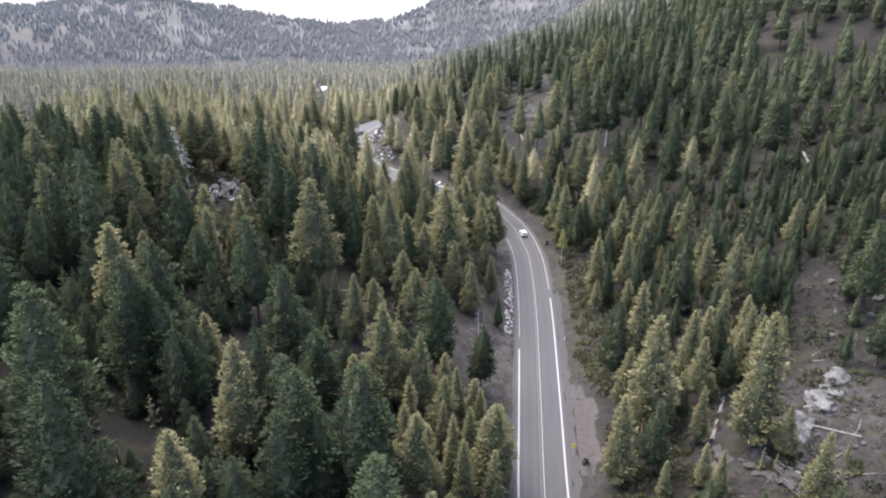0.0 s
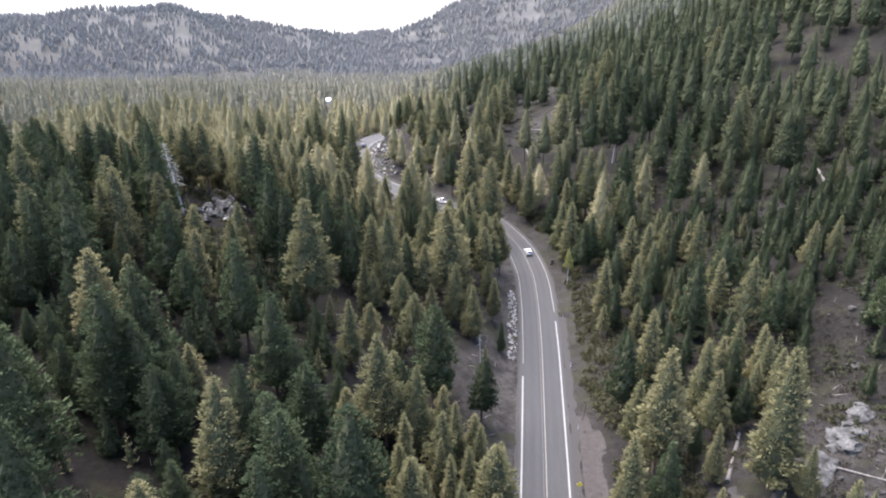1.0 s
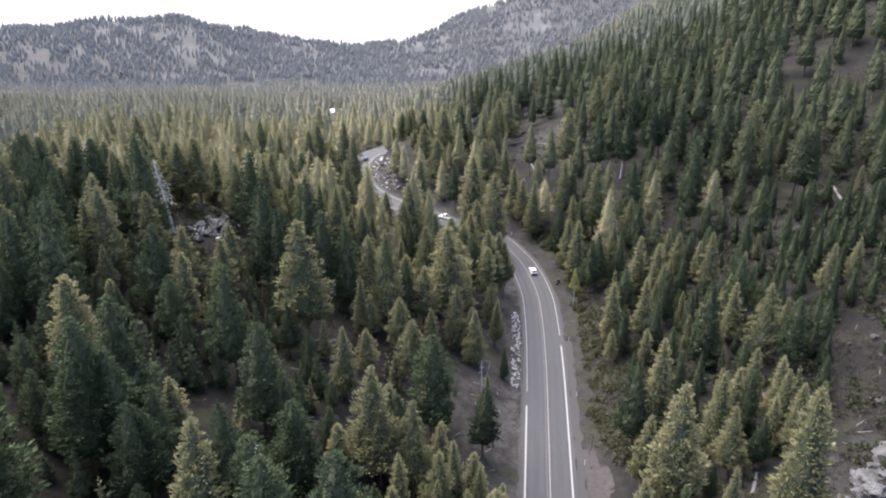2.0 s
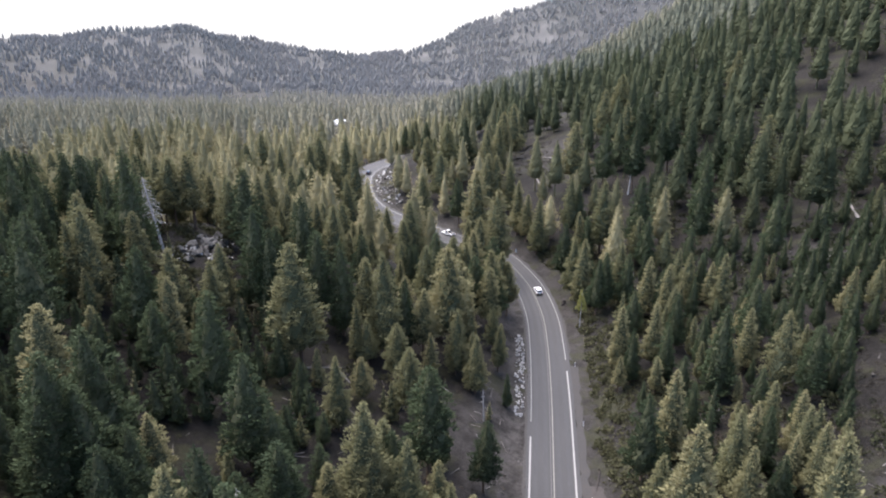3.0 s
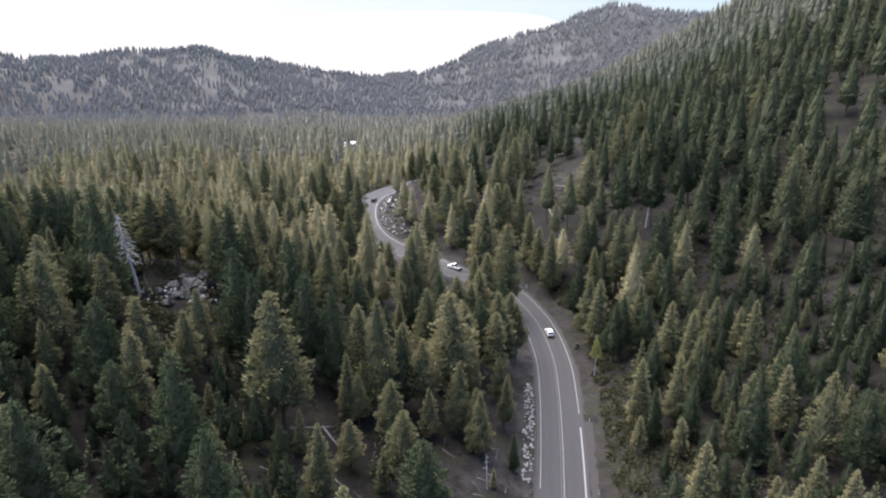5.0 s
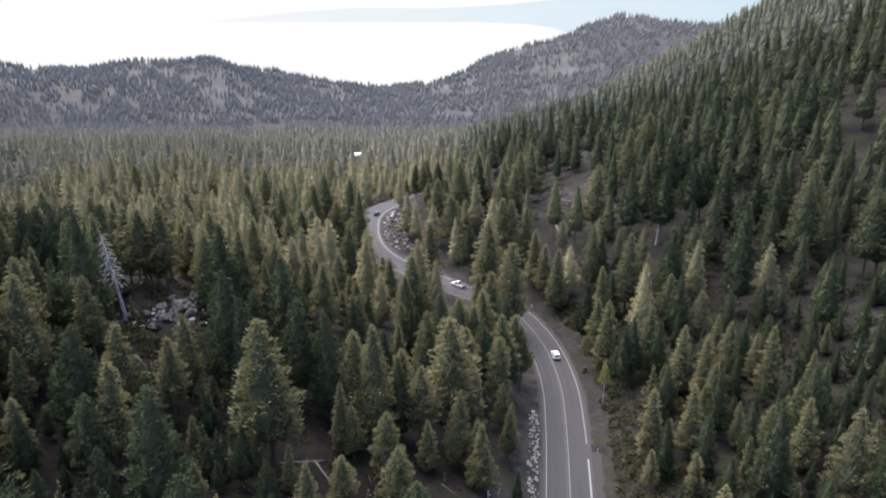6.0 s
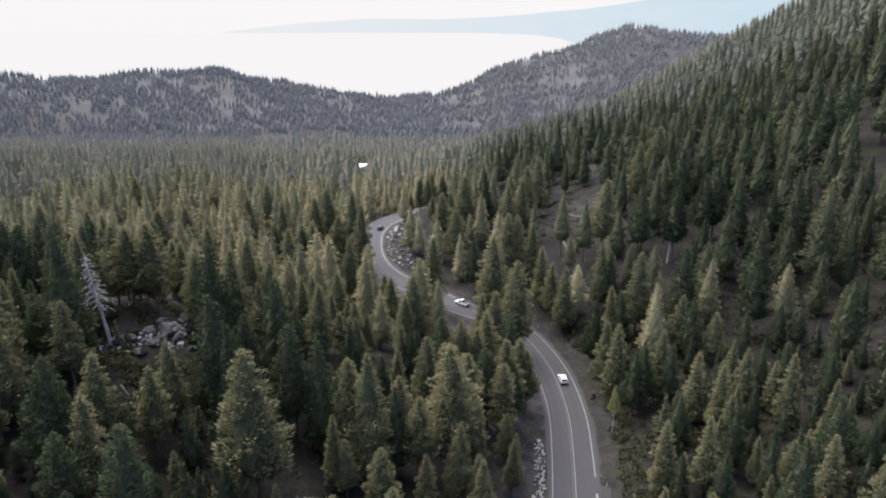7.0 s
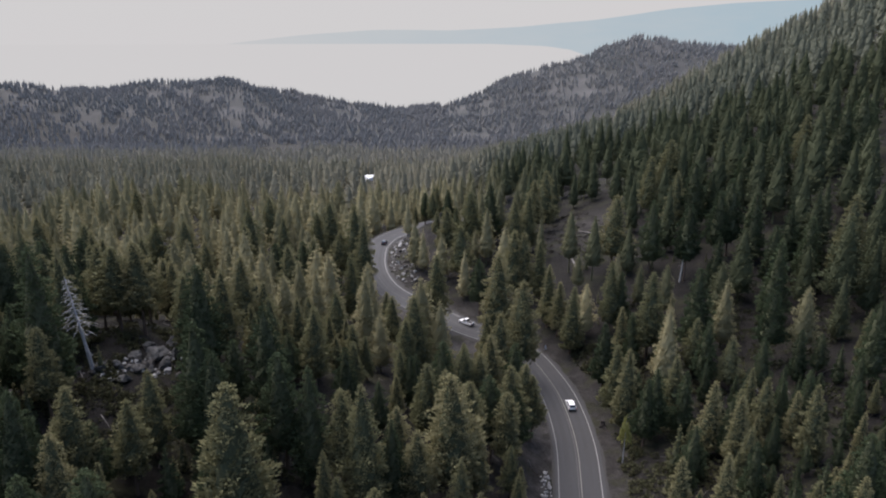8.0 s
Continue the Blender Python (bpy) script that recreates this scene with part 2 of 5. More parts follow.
def ridge_crest(az):
    """Height of the ridge before the lake, by direction in degrees from near the flight's end, fitted to the camera's
    view.
    """
    return np.interp(az, [-180, -60, -38, -34, -31, -27, -22, -18.5, -14, -9.6, -5.5, -2.7, -0.5, 3.9, 5.6, 9.5, 12.2, 16, 25, 60, 180],
                     [-40, -40, -44, -64, -68, -52, -53, -87, -117, -142, -130, -98, -50, -4, 15, 72, 55, 40, 60, 60, -40])


def land(x, y):
    x, y = np.asarray(x, float), np.asarray(y, float)
    d = x - valley_axis(y)
    z = valley_floor(y)
    # the hillside on the right
    r = np.maximum(d - 5, 0)
    near = 1 - soft(300, 700, y)
    z = z + np.where(r < 170, 0.29 * r, 0.29 * 170 + 0.56 * (r - 170)) * (1 - 0.9 * soft(900, 1500, y))
    # the bank and knoll on the left, which end before the road bends
    l = np.maximum(-d - 5, 0)
    bank = np.where(l < 85, 0.372 * l, 31.6 + 0.01 * (l - 85))
    z = z + bank * (1 - soft(183, 275, y + 0.1 * l)) - 0.03 * np.minimum(l, 250) * soft(230, 330, y) * near
    z = z + 3.0 * swell(x, y, 230) * soft(30, 120, np.abs(d)) + 0.9 * swell(x + 40, y, 47) * soft(12, 50, np.abs(d)) + 0.25 * swell(x, y, 11) * soft(9, 16, np.abs(d))
    # unseen slopes added behind the view and beyond the knoll, to block low sky light
    z = z + 150 * soft(-60, -1300, y) + 240 * soft(330, 1100, l) * (1 - soft(150, 700, y))
    # the ridge before the lake
    away, az = np.hypot(x, y - 60), np.degrees(np.arctan2(x, y - 60))
    crest = ridge_crest(az) - 4 + 5 * swell(x, y, 160) + 2.2 * swell(x, y, 70)
    up = soft(1450, 2150, away)
    z = np.where(away < 2150, z * (1 - up) + crest * up, crest * (1 - soft(2150, 2750, away)) - 230 * soft(2150, 2750, away))
    # the spur that the road bends round
    z = z + 12.0 * np.exp(-((x + 27) ** 2 / 260 + (y - 336) ** 2 / 600))
    # the road's bed, cut into the slope, most steeply at the spur
    off, bed = road_offset(x, y)
    steep = np.where((off > 0) & (x < -10), soft(288, 305, y), 0)
    verge = np.where(off > 0, 1 - soft(170, 186, y), 0)
    w = soft(6.2 - 0.4 * steep + 2.8 * verge, 13.5 - 3.8 * steep + 1.8 * verge, np.abs(off))
    return np.where(np.abs(off) < 15.4, (bed - 0.12) * (1 - w) + z * w, z)


def land_at(x, y):
    return float(land(np.array([x]), np.array([y]))[0])


def mesh_from(name, verts, faces, material, attr=None, smooth=False, normals=None, inner=None):
    """A mesh from arrays of corners and of triangles or four-cornered faces."""
    verts, faces = np.asarray(verts, np.float32), np.asarray(faces, np.int32)
    me = bpy.data.meshes.new(name)
    n, k = faces.shape
    me.vertices.add(len(verts))
    me.vertices.foreach_set("co", verts.ravel())
    me.loops.add(n * k)
    me.loops.foreach_set("vertex_index", faces.ravel())
    me.polygons.add(n)
    me.polygons.foreach_set("loop_start", np.arange(0, n * k, k, dtype=np.int32))
    me.polygons.foreach_set("loop_total", np.full(n, k, np.int32))
    me.polygons.foreach_set("use_smooth", np.full(n, smooth))
    me.update(calc_edges=True)
    if attr is not None:
        me.attributes.new("tone", 'FLOAT', 'POINT').data.foreach_set("value", np.asarray(attr, np.float32))
    if normals is not None:
        me.attributes.new("custom_normal", 'FLOAT_VECTOR', 'POINT').data.foreach_set("vector", np.asarray(normals, np.float32).ravel())
    me.materials.append(material)
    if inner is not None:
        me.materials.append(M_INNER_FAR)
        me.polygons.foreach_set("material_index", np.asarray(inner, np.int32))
    return me


def part(name, bm, material, parent, label=""):
    """Links a bmesh as one mesh object under a thing or a part."""
    me = bpy.data.meshes.new(name)
    bm.to_mesh(me)
    bm.free()
    me.materials.append(material)
    ob = new(name, me)
    ob.parent = parent
    return tagged(ob, label) if label else ob


def grid_sheet(xs, ys, height):
    gx, gy = np.meshgrid(xs, ys)
    verts = np.stack([gx.ravel(), gy.ravel(), height(gx.ravel(), gy.ravel())], 1)
    nx, ny = len(xs), len(ys)
    i = (np.arange(ny - 1)[:, None] * nx + np.arange(nx - 1)).ravel()
    return verts, np.stack([i, i + 1, i + nx + 1, i + nx], 1)


def spread(first, last, near_from, near_to, step, grow):
    """Places along one axis: even between near_from and near_to, wider and wider outside."""
    mid = list(np.arange(near_from, near_to + 0.01, step))
    lo, hi, s = [near_from], [near_to], step
    while lo[-1] > first:
        s *= grow
        lo.append(lo[-1] - s)
    s = step
    while hi[-1] < last:
        s = min(s * grow, 45)
        hi.append(hi[-1] + s)
    return np.array(lo[:0:-1] + mid + hi[1:])


verts, faces = grid_sheet(spread(-3200, 3200, -110, 130, 2.0, 1.06), spread(-1500, 2800, 60, 420, 2.0, 1.06), land)
off, _ = road_offset(verts[:, 0], verts[:, 1])
bare = np.where(off < 0, 1 - soft(11, 24, -off), 0.6 * (1 - soft(8, 14, off)))
for ox, oy, r in ((60, 103, 20), (92, 198, 6), (31, 318, 19), (8, 140, 14), (-30, 320, 19)):
    bare = np.maximum(bare, 0.7 * (1 - soft(r * 0.6, r * 1.2, np.hypot(verts[:, 0] - ox, verts[:, 1] - oy))))
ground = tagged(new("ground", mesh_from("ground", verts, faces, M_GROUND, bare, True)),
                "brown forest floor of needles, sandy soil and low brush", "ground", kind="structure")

# the lake emits its brightness, in place of mirrored sky and sun
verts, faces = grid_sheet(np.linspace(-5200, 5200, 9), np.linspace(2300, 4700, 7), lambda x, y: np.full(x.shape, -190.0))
lake = tagged(new("water", mesh_from("water", verts, faces, glow("lake_with_emitted_sheen", (0.88, 0.95, 1.0), 0.231))), "wide pale lake under a white evening sky", "lake", kind="structure")


# the far shore, as upright glowing bands: pale hazy mountains beyond the water, and the farthest reach of the lake
# before them
def far_band(name, label, material, away, low, high, seed):
    """A band of distance, round the view, with an uneven upper edge between two elevations in degrees."""
    g = np.random.default_rng(seed)
    az = np.radians(np.linspace(-62, 62, 160))
    waves = sum(np.sin(az * k + g.uniform(0, 6.3)) / k ** 0.8 for k in (5, 9, 17, 31, 57, 97))
    top = high(np.degrees(az)) + (0.16 * waves if seed else 0)
    foot = np.full(len(az), low)
    ring = lambda el: np.stack([away * np.sin(az), 60 + away * np.cos(az), 73 + away * np.tan(np.radians(el))], 1)  # noqa: E731
    v = np.concatenate([ring(foot), ring(top)])
    n = len(az)
    i = np.arange(n - 1)
    return tagged(new(name, mesh_from(name, v, np.stack([i, i + 1, i + n + 1, i + n], 1), material)), label, "distance", kind="structure")


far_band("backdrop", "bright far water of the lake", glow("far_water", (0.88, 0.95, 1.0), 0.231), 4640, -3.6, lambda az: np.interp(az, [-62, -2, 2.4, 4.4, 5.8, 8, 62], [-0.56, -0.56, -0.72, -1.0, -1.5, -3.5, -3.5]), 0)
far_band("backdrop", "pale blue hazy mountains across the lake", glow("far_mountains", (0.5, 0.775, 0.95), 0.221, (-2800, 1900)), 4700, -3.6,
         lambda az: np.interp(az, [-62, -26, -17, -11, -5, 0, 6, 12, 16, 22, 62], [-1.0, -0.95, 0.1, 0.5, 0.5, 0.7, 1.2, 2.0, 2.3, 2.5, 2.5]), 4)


# sky panel added behind the mountains, glowing in place of the open sky
far_band("backdrop", "white glowing sky backdrop over the lake", glow("glowing_sky_panel", (0.88, 0.95, 1.0), 0.235), 4800, -2.0, lambda az: np.full(az.shape, 14.0), 0)


# ---- the road ----
def ribbon(name, from_d, to_d, lift, material, label, y0=-60, y1=400, category="road", uneven=0.0, name_seed=0, parent=None, dash=None, flank=0.0):
    """A strip along the road between two distances from its middle (right: plus), with a thickness below it."""
    r = random.Random(name_seed)
    bm = bmesh.new()
    rows, keep = [], [i for i in range(len(LINE)) if y0 <= LINE[i][1] <= y1]
    for i in keep:
        z = float(road_height(LINE[i][1])) + lift
        a = Vector((*(LINE[i] + SIDE[i] * (from_d + r.uniform(-uneven, uneven))), z))
        b = Vector((*(LINE[i] + SIDE[i] * (to_d + r.uniform(-uneven, uneven))), z))
        if flank:
            a.z -= flank if from_d < -5.0 else 0
            b.z -= flank if to_d > 5.0 else 0
        rows.append([bm.verts.new(v) for v in (a, b, b - Vector((0, 0, 0.25)), a - Vector((0, 0, 0.25)))])
    for p, q in zip(rows, rows[1:]):
        for k in range(4):
            bm.faces.new((p[k], p[(k + 1) % 4], q[(k + 1) % 4], q[k]))
    for e in (rows[0], rows[-1]):
        bm.faces.new(e)
    bmesh.ops.recalc_face_normals(bm, faces=bm.faces)
    ob = part(name, bm, material, parent)
    return tagged(ob, label, category, kind="structure") if parent is None else ob


road = ribbon("road", -5.2, 5.2, 0.0, M_ASPHALT, "two-lane road of worn grey asphalt", uneven=0.12)
for d in (-3.3, -1.35, 1.25, 3.2):
    ribbon("wheel_track", d - 0.42, d + 0.42, 0.004, M_TRACK, "", uneven=0.08, parent=road)
ribbon("edge_line", -4.62, -4.28, 0.012, M_PAINT, "", y1=146, parent=road)
ribbon("edge_line", -4.5, -4.36, 0.012, M_PAINT, "", y0=149, parent=road)
ribbon("edge_line", 4.1, 4.44, 0.012, M_PAINT, "", y1=171, parent=road)
ribbon("edge_line", 4.2, 4.38, 0.012, M_PAINT, "", y0=174, y1=262, parent=road)
ribbon("edge_line", 4.1, 4.42, 0.012, M_PAINT, "", y0=264, parent=road)
ribbon("centre_line", -0.42, -0.28, 0.012, M_FAINT, "", parent=road)
ribbon("centre_line", 0.08, 0.28, 0.012, M_YELLOW, "", y1=258, parent=road)
ribbon("centre_line", 0.08, 0.28, 0.012, M_FAINT, "", y0=260, parent=road)
ribbon("pavement", 5.0, 9.2, -0.05, M_GRAVEL, "dusty gravel shoulder with a ragged edge", y0=-60, y1=176, category="shoulder", uneven=0.7, flank=0.15)
ribbon("pavement", 5.0, 6.6, -0.05, M_GRAVEL, "narrow dusty gravel shoulder", y0=174, y1=400, category="shoulder", uneven=0.35, name_seed=2, flank=0.15)
ribbon("pavement", -6.6, -5.0, -0.05, M_GRAVEL, "narrow gravel shoulder with a ragged edge", category="shoulder", uneven=0.4, name_seed=1, flank=0.15)


# ---- trees ----
def crown_shape(seed, n_branch, tufts, needles_each, radius, foot, taper, lift, ragged, core=0.66, tuft_len=0.09):
    """The crown of a conifer one unit high: branches in whorls that end in rounded clumps of needles, round a denser heart. Corners, normals, and how many triangles are outer ones."""
    g = np.random.default_rng(seed)
    tri, nrm = [], []
    up = np.array([0, 0, 1.0])

    def width(t):
        return radius * (1 - t) ** taper * min(1.0, 0.62 + t * 2.4)

    for i in range(n_branch):
        t = ((i + g.uniform(0, 0.8)) / n_branch) ** 1.1
        z = foot + (1 - foot) * t * 0.965
        turn = i * 2.39996 + g.uniform(-0.4, 0.4)
        lobe = 1 + 0.16 * math.sin(2 * turn + seed + 5 * t) + 0.1 * math.sin(5 * turn - 11 * t)
        reach = width(t) * lobe * g.uniform(1 - ragged, 1 + ragged * 0.5) + 0.008
        rise = lift * (0.15 + 1.1 * t) - 0.12
        out = np.array([math.cos(turn), math.sin(turn), 0])
        across = np.array([-out[1], out[0], 0])
        root = np.array([0, 0, z])
        heart = root + (out + up * rise) * reach * 0.78
        size = np.array([0.3 * reach + 0.01, 0.26 * reach + 0.012, 0.17 * reach + 0.011])
        count = max(2, int(round(tufts * (0.3 + reach / radius))))
        for k in range(count):
            q = g.normal(0, 1, 3)
            q /= np.linalg.norm(q) + 1e-9
            q[2] = abs(q[2]) if g.random() < 0.72 else q[2]
            q *= g.uniform(0.55, 1.0)
            p = heart + out * q[0] * size[0] + across * q[1] * size[1] + up * q[2] * size[2]
            face = out * (0.55 + 0.55 * q[0]) + across * 0.55 * q[1] + up * (0.1 + 0.6 * q[2] + 1.0 * t)
            face /= np.linalg.norm(face) + 1e-9
            for _ in range(needles_each):
                aim = out * 0.5 + up * 0.62 + (out * q[0] + across * q[1]) * 0.4 + g.normal(0, 0.28, 3)
                aim /= np.linalg.norm(aim)
                flat = np.cross(aim, face + g.normal(0, 0.25, 3))
                flat /= np.linalg.norm(flat) + 1e-9
                s = tuft_len * g.uniform(0.6, 1.1) * (0.42 + 0.66 * (1 - t))
                w = s * 0.3
                tri.append((p - flat * w - aim * s * 0.3, p + flat * w - aim * s * 0.3, p + aim * s * 0.8))
                nrm.append((face, face, face))
    for k in range(max(2, n_branch // 9)):
        s, turn = tuft_len * 0.55, g.uniform(0, 6.3)
        q = np.array([math.cos(turn), math.sin(turn), 0])
        base = np.array([0, 0, 1.0 - 0.075 * g.uniform(0, 1)])
        tri.append((base - q * s * 0.3, base + q * s * 0.3, base + up * s + g.normal(0, 0.006, 3)))
        nrm.append([(q * 0.4 + up) / 1.08] * 3)
    outer = len(tri)
    if core:
        sides, rings = (11, 13) if n_branch > 100 else (9, 10) if n_branch > 60 else (7, 8) if n_branch > 20 else (5, 3) if n_branch > 2 else (4, 2)
        ring = []
        for j in range(rings + 1):
            t = j / rings
            ring.append([np.array([math.cos((k + 0.5 * (j % 2)) / sides * 6.283), math.sin((k + 0.5 * (j % 2)) / sides * 6.283), 0]) * width(t) * core * g.uniform(0.84, 1.06)
                         + np.array([0, 0, foot + (1 - foot) * t * 0.95 + g.normal(0, 0.008)]) for k in range(sides)])
        for j in range(rings):
            for k in range(sides):
                a, b, c, d = ring[j][k], ring[j][(k + 1) % sides], ring[j + 1][(k + 1) % sides], ring[j + 1][k]
                for corners in ((a, b, c), (a, c, d)):
                    ways = [np.array([p[0], p[1], 0]) / (math.hypot(p[0], p[1]) + 0.01) + up * (-0.1 + 0.95 * p[2]) for p in corners]
                    tri.append(corners)
                    nrm.append([w / np.linalg.norm(w) for w in ways])
    t3, out = np.array(tri), np.array(nrm)
    flip = (np.cross(t3[:, 1] - t3[:, 0], t3[:, 2] - t3[:, 0]) * out.sum(1)).sum(1) < 0
    t3[flip], out[flip] = t3[flip][:, ::-1], out[flip][:, ::-1]
    return t3.reshape(-1, 3), out.reshape(-1, 3), outer


def trunk_shape(seed, thick, sides=7, limbs=7):
    """A tapered, slightly bent trunk one unit high with stubs of dead limbs."""
    g = np.random.default_rng(seed)
    bm = bmesh.new()
    rows = []
    for j in range(6):
        t = j / 5
        c = Vector((0.012 * math.sin(t * 3 + seed), 0.012 * math.cos(t * 2.5 + seed) - 0.012 * math.cos(seed), -0.03 + 0.98 * t))
        r = thick * (1.35 if j == 0 else 1.0) * (1 - 0.93 * t)
        rows.append([bm.verts.new(c + Vector((math.cos(k / sides * 6.283), math.sin(k / sides * 6.283), 0)) * r * g.uniform(0.9, 1.1)) for k in range(sides)])
    for p, q in zip(rows, rows[1:]):
        for k in range(sides):
            bm.faces.new((p[k], p[(k + 1) % sides], q[(k + 1) % sides], q[k]))
    bm.faces.new(rows[-1])
    for i in range(limbs):
        z, turn, s = g.uniform(0.12, 0.5), g.uniform(0, 6.3), g.uniform(0.05, 0.11)
        way = Vector((math.cos(turn), math.sin(turn), g.uniform(-0.25, 0.2)))
        side = Vector((-way.y, way.x, 0)) * thick * 0.22
        up = Vector((0, 0, thick * 0.22))
        p = Vector((0, 0, z))
        ends = [bm.verts.new(p + side), bm.verts.new(p - side * 0.5 + up), bm.verts.new(p - side * 0.5 - up)]
        tip = bm.verts.new(p + way * s)
        for k in range(3):
            bm.faces.new((ends[k], ends[(k + 1) % 3], tip))
    return bm


# kinds of crown: broad and shaggy, full, slender, open and ragged
KINDS = {
    "broad": [(11, 0.235, 0.12, 0.7, 0.55, 0.36), (12, 0.24, 0.16, 0.68, 0.6, 0.4), (13, 0.225, 0.18, 0.64, 0.6, 0.38)],
    "full": [(21, 0.195, 0.12, 0.76, 0.5, 0.34), (22, 0.2, 0.18, 0.72, 0.55, 0.38), (23, 0.19, 0.22, 0.68, 0.55, 0.4)],
    "slender": [(31, 0.15, 0.1, 0.76, 0.45, 0.34), (32, 0.155, 0.18, 0.72, 0.5, 0.36)],
    "open": [(41, 0.18, 0.26, 0.72, 0.5, 0.34), (42, 0.17, 0.3, 0.68, 0.55, 0.34)],
    "young": [(51, 0.2, 0.05, 0.92, 0.5, 0.22), (52, 0.17, 0.04, 0.88, 0.5, 0.22)],
}
LABELS = {
    "broad": "broad shaggy green pine in the forest",
    "full": "full dark green conifer among others",
    "slender": "slender olive-green conifer with a pointed tip",
    "open": "tall pine with a bare lower trunk and ragged crown",
    "young": "small young conifer with branches to the ground",
}
MODELS = {}
for kind, shapes in KINDS.items():
    for seed, radius, foot, taper, lift, ragged in shapes:
        n, tf = (46, 18.0) if kind == "young" else (116, 40.0)
        v, nrm, outer = crown_shape(seed, n, tf, 2, radius, foot, taper, lift, ragged, tuft_len=0.028 if kind != "young" else 0.058)
        k = outer * 3
        crown = mesh_from("crown", v[:k], np.arange(k).reshape(-1, 3), M_NEEDLES, normals=nrm[:k])
        inner = mesh_from("inner_crown", v[k:], np.arange(len(v) - k).reshape(-1, 3), M_INNER_SHADE, normals=nrm[k:])
        bm = trunk_shape(seed, 0.0135 if kind != "young" else 0.012)
        trunk = bpy.data.meshes.new("trunk")
        bm.to_mesh(trunk)
        bm.free()
        trunk.materials.append(M_BARK)
        fir = crown.copy()
        fir.materials[0] = M_FIR
        MODELS.setdefault(kind, []).append([radius, crown, trunk, None, inner])
        MODELS.setdefault(kind + " fir", []).append([radius, fir, trunk, None, inner])

tree_rng = random.Random(5)
PLANTED = []


def plant(x, y, top=None, kind="full", height=None, wide=None):
    """One tree that stands on the ground, with its tip at the height top or as tall as height."""
    z = land_at(x, y)
    h = height or max(4.0, top - z)
    if wide and not kind:
        lean = wide / h
        kind = "open" if -18 < x < 14 and 115 < y < 215 and tree_rng.random() < 0.6 else "broad" if lean > 0.42 else "slender" if lean < 0.325 else "young" if h < 8 else tree_rng.choice(["full", "full", "full", "open"])
    # firs, a darker green, are likelier towards the sides; their tone also stands in for the view's dimmer edges
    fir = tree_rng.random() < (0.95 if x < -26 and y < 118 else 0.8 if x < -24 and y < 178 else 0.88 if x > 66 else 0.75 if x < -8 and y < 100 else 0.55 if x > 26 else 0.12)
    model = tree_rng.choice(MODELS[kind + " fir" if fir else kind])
    k = min(max(0.56 * wide / (model[0] * h), 0.85), 1.4) if wide else tree_rng.uniform(0.92, 1.12)
    k *= 1.2 if x < -8 and y < 118 else 1.0
    m = pose(x, y, z - 0.15, tree_rng.uniform(-1.5, 1.5), tree_rng.uniform(-1.5, 1.5), tree_rng.uniform(0, 360)) @ Matrix.Diagonal((h * k, h * k, h, 1))
    PLANTED.append((x, y))
    if model[3] is None:
        ob = tagged(new({"young": "young_", "slender": "slender_"}.get(kind, "") + ("fir_tree" if fir else "pine_tree")), LABELS[kind].replace("pine", "fir") if fir else LABELS[kind], "tree", "trees of the forest")
        ob.empty_display_size = 0.5
        for name, me in (("trunk", model[2]), ("crown", model[1]), ("inner_crown", model[4])):
            new(name, me).parent = ob
        ob.matrix_basis = m
        model[3] = ob
        return ob
    ob = copy_thing(model[3], Matrix())
    ob.matrix_basis = m
    return ob


# groves: place, height of the tip, width of the crown
BANK = [
    (4.1, 105.7, 2.4, 5.3), (-6.1, 107.0, 10.9, 6.9), (-11.2, 107.7, 8.2, 5.3), (-7.6, 108.0, 7.1, 5.4), (-26.4, 109.2, 14.2, 5.3), (-12.7, 109.5, 15.9, 7.8),
    (-59.7, 109.9, 30.3, 7.2), (-1.2, 110.1, 4.7, 5.4), (-30.9, 111.2, 22.0, 7.6), (-9.0, 113.0, 7.8, 5.3), (-10.7, 114.4, 8.8, 5.4), (-3.3, 119.7, 15.6, 8.8),
    (-39.1, 122.3, 27.1, 8.3), (-50.5, 124.9, 23.6, 5.6), (-20.2, 126.5, 13.0, 5.5), (-50.3, 131.3, 25.5, 6.4), (-27.9, 131.6, 9.6, 4.0), (-55.5, 131.8, 30.8, 7.4),
    (-8.2, 135.8, 9.8, 6.0), (-53.5, 139.5, 27.6, 6.6), (-30.2, 141.6, 28.6, 10.8), (-51.6, 141.8, 20.9, 4.8), (-47.7, 144.4, 23.0, 5.7), (-11.6, 145.6, 10.0, 5.5),
]
BANK_NEAR = [
    (-33.4, 63.2, 15.2, 5.2), (-46.9, 66.8, 29.1, 8.7), (-9.8, 69.2, 15.5, 8.3), (-35.5, 69.6, 18.7, 6.1), (-7.5, 73.0, 6.6, 5.3), (-23.6, 76.8, 16.1, 6.5),
    (-53.9, 77.5, 35.0, 9.9), (-19.5, 80.9, 14.0, 6.2), (-12.9, 81.7, 20.6, 9.5), (-22.2, 82.8, 19.3, 7.7), (-5.4, 84.9, 10.2, 6.9), (-31.8, 85.2, 22.2, 7.6),
    (-24.9, 87.1, 18.9, 7.2),
]
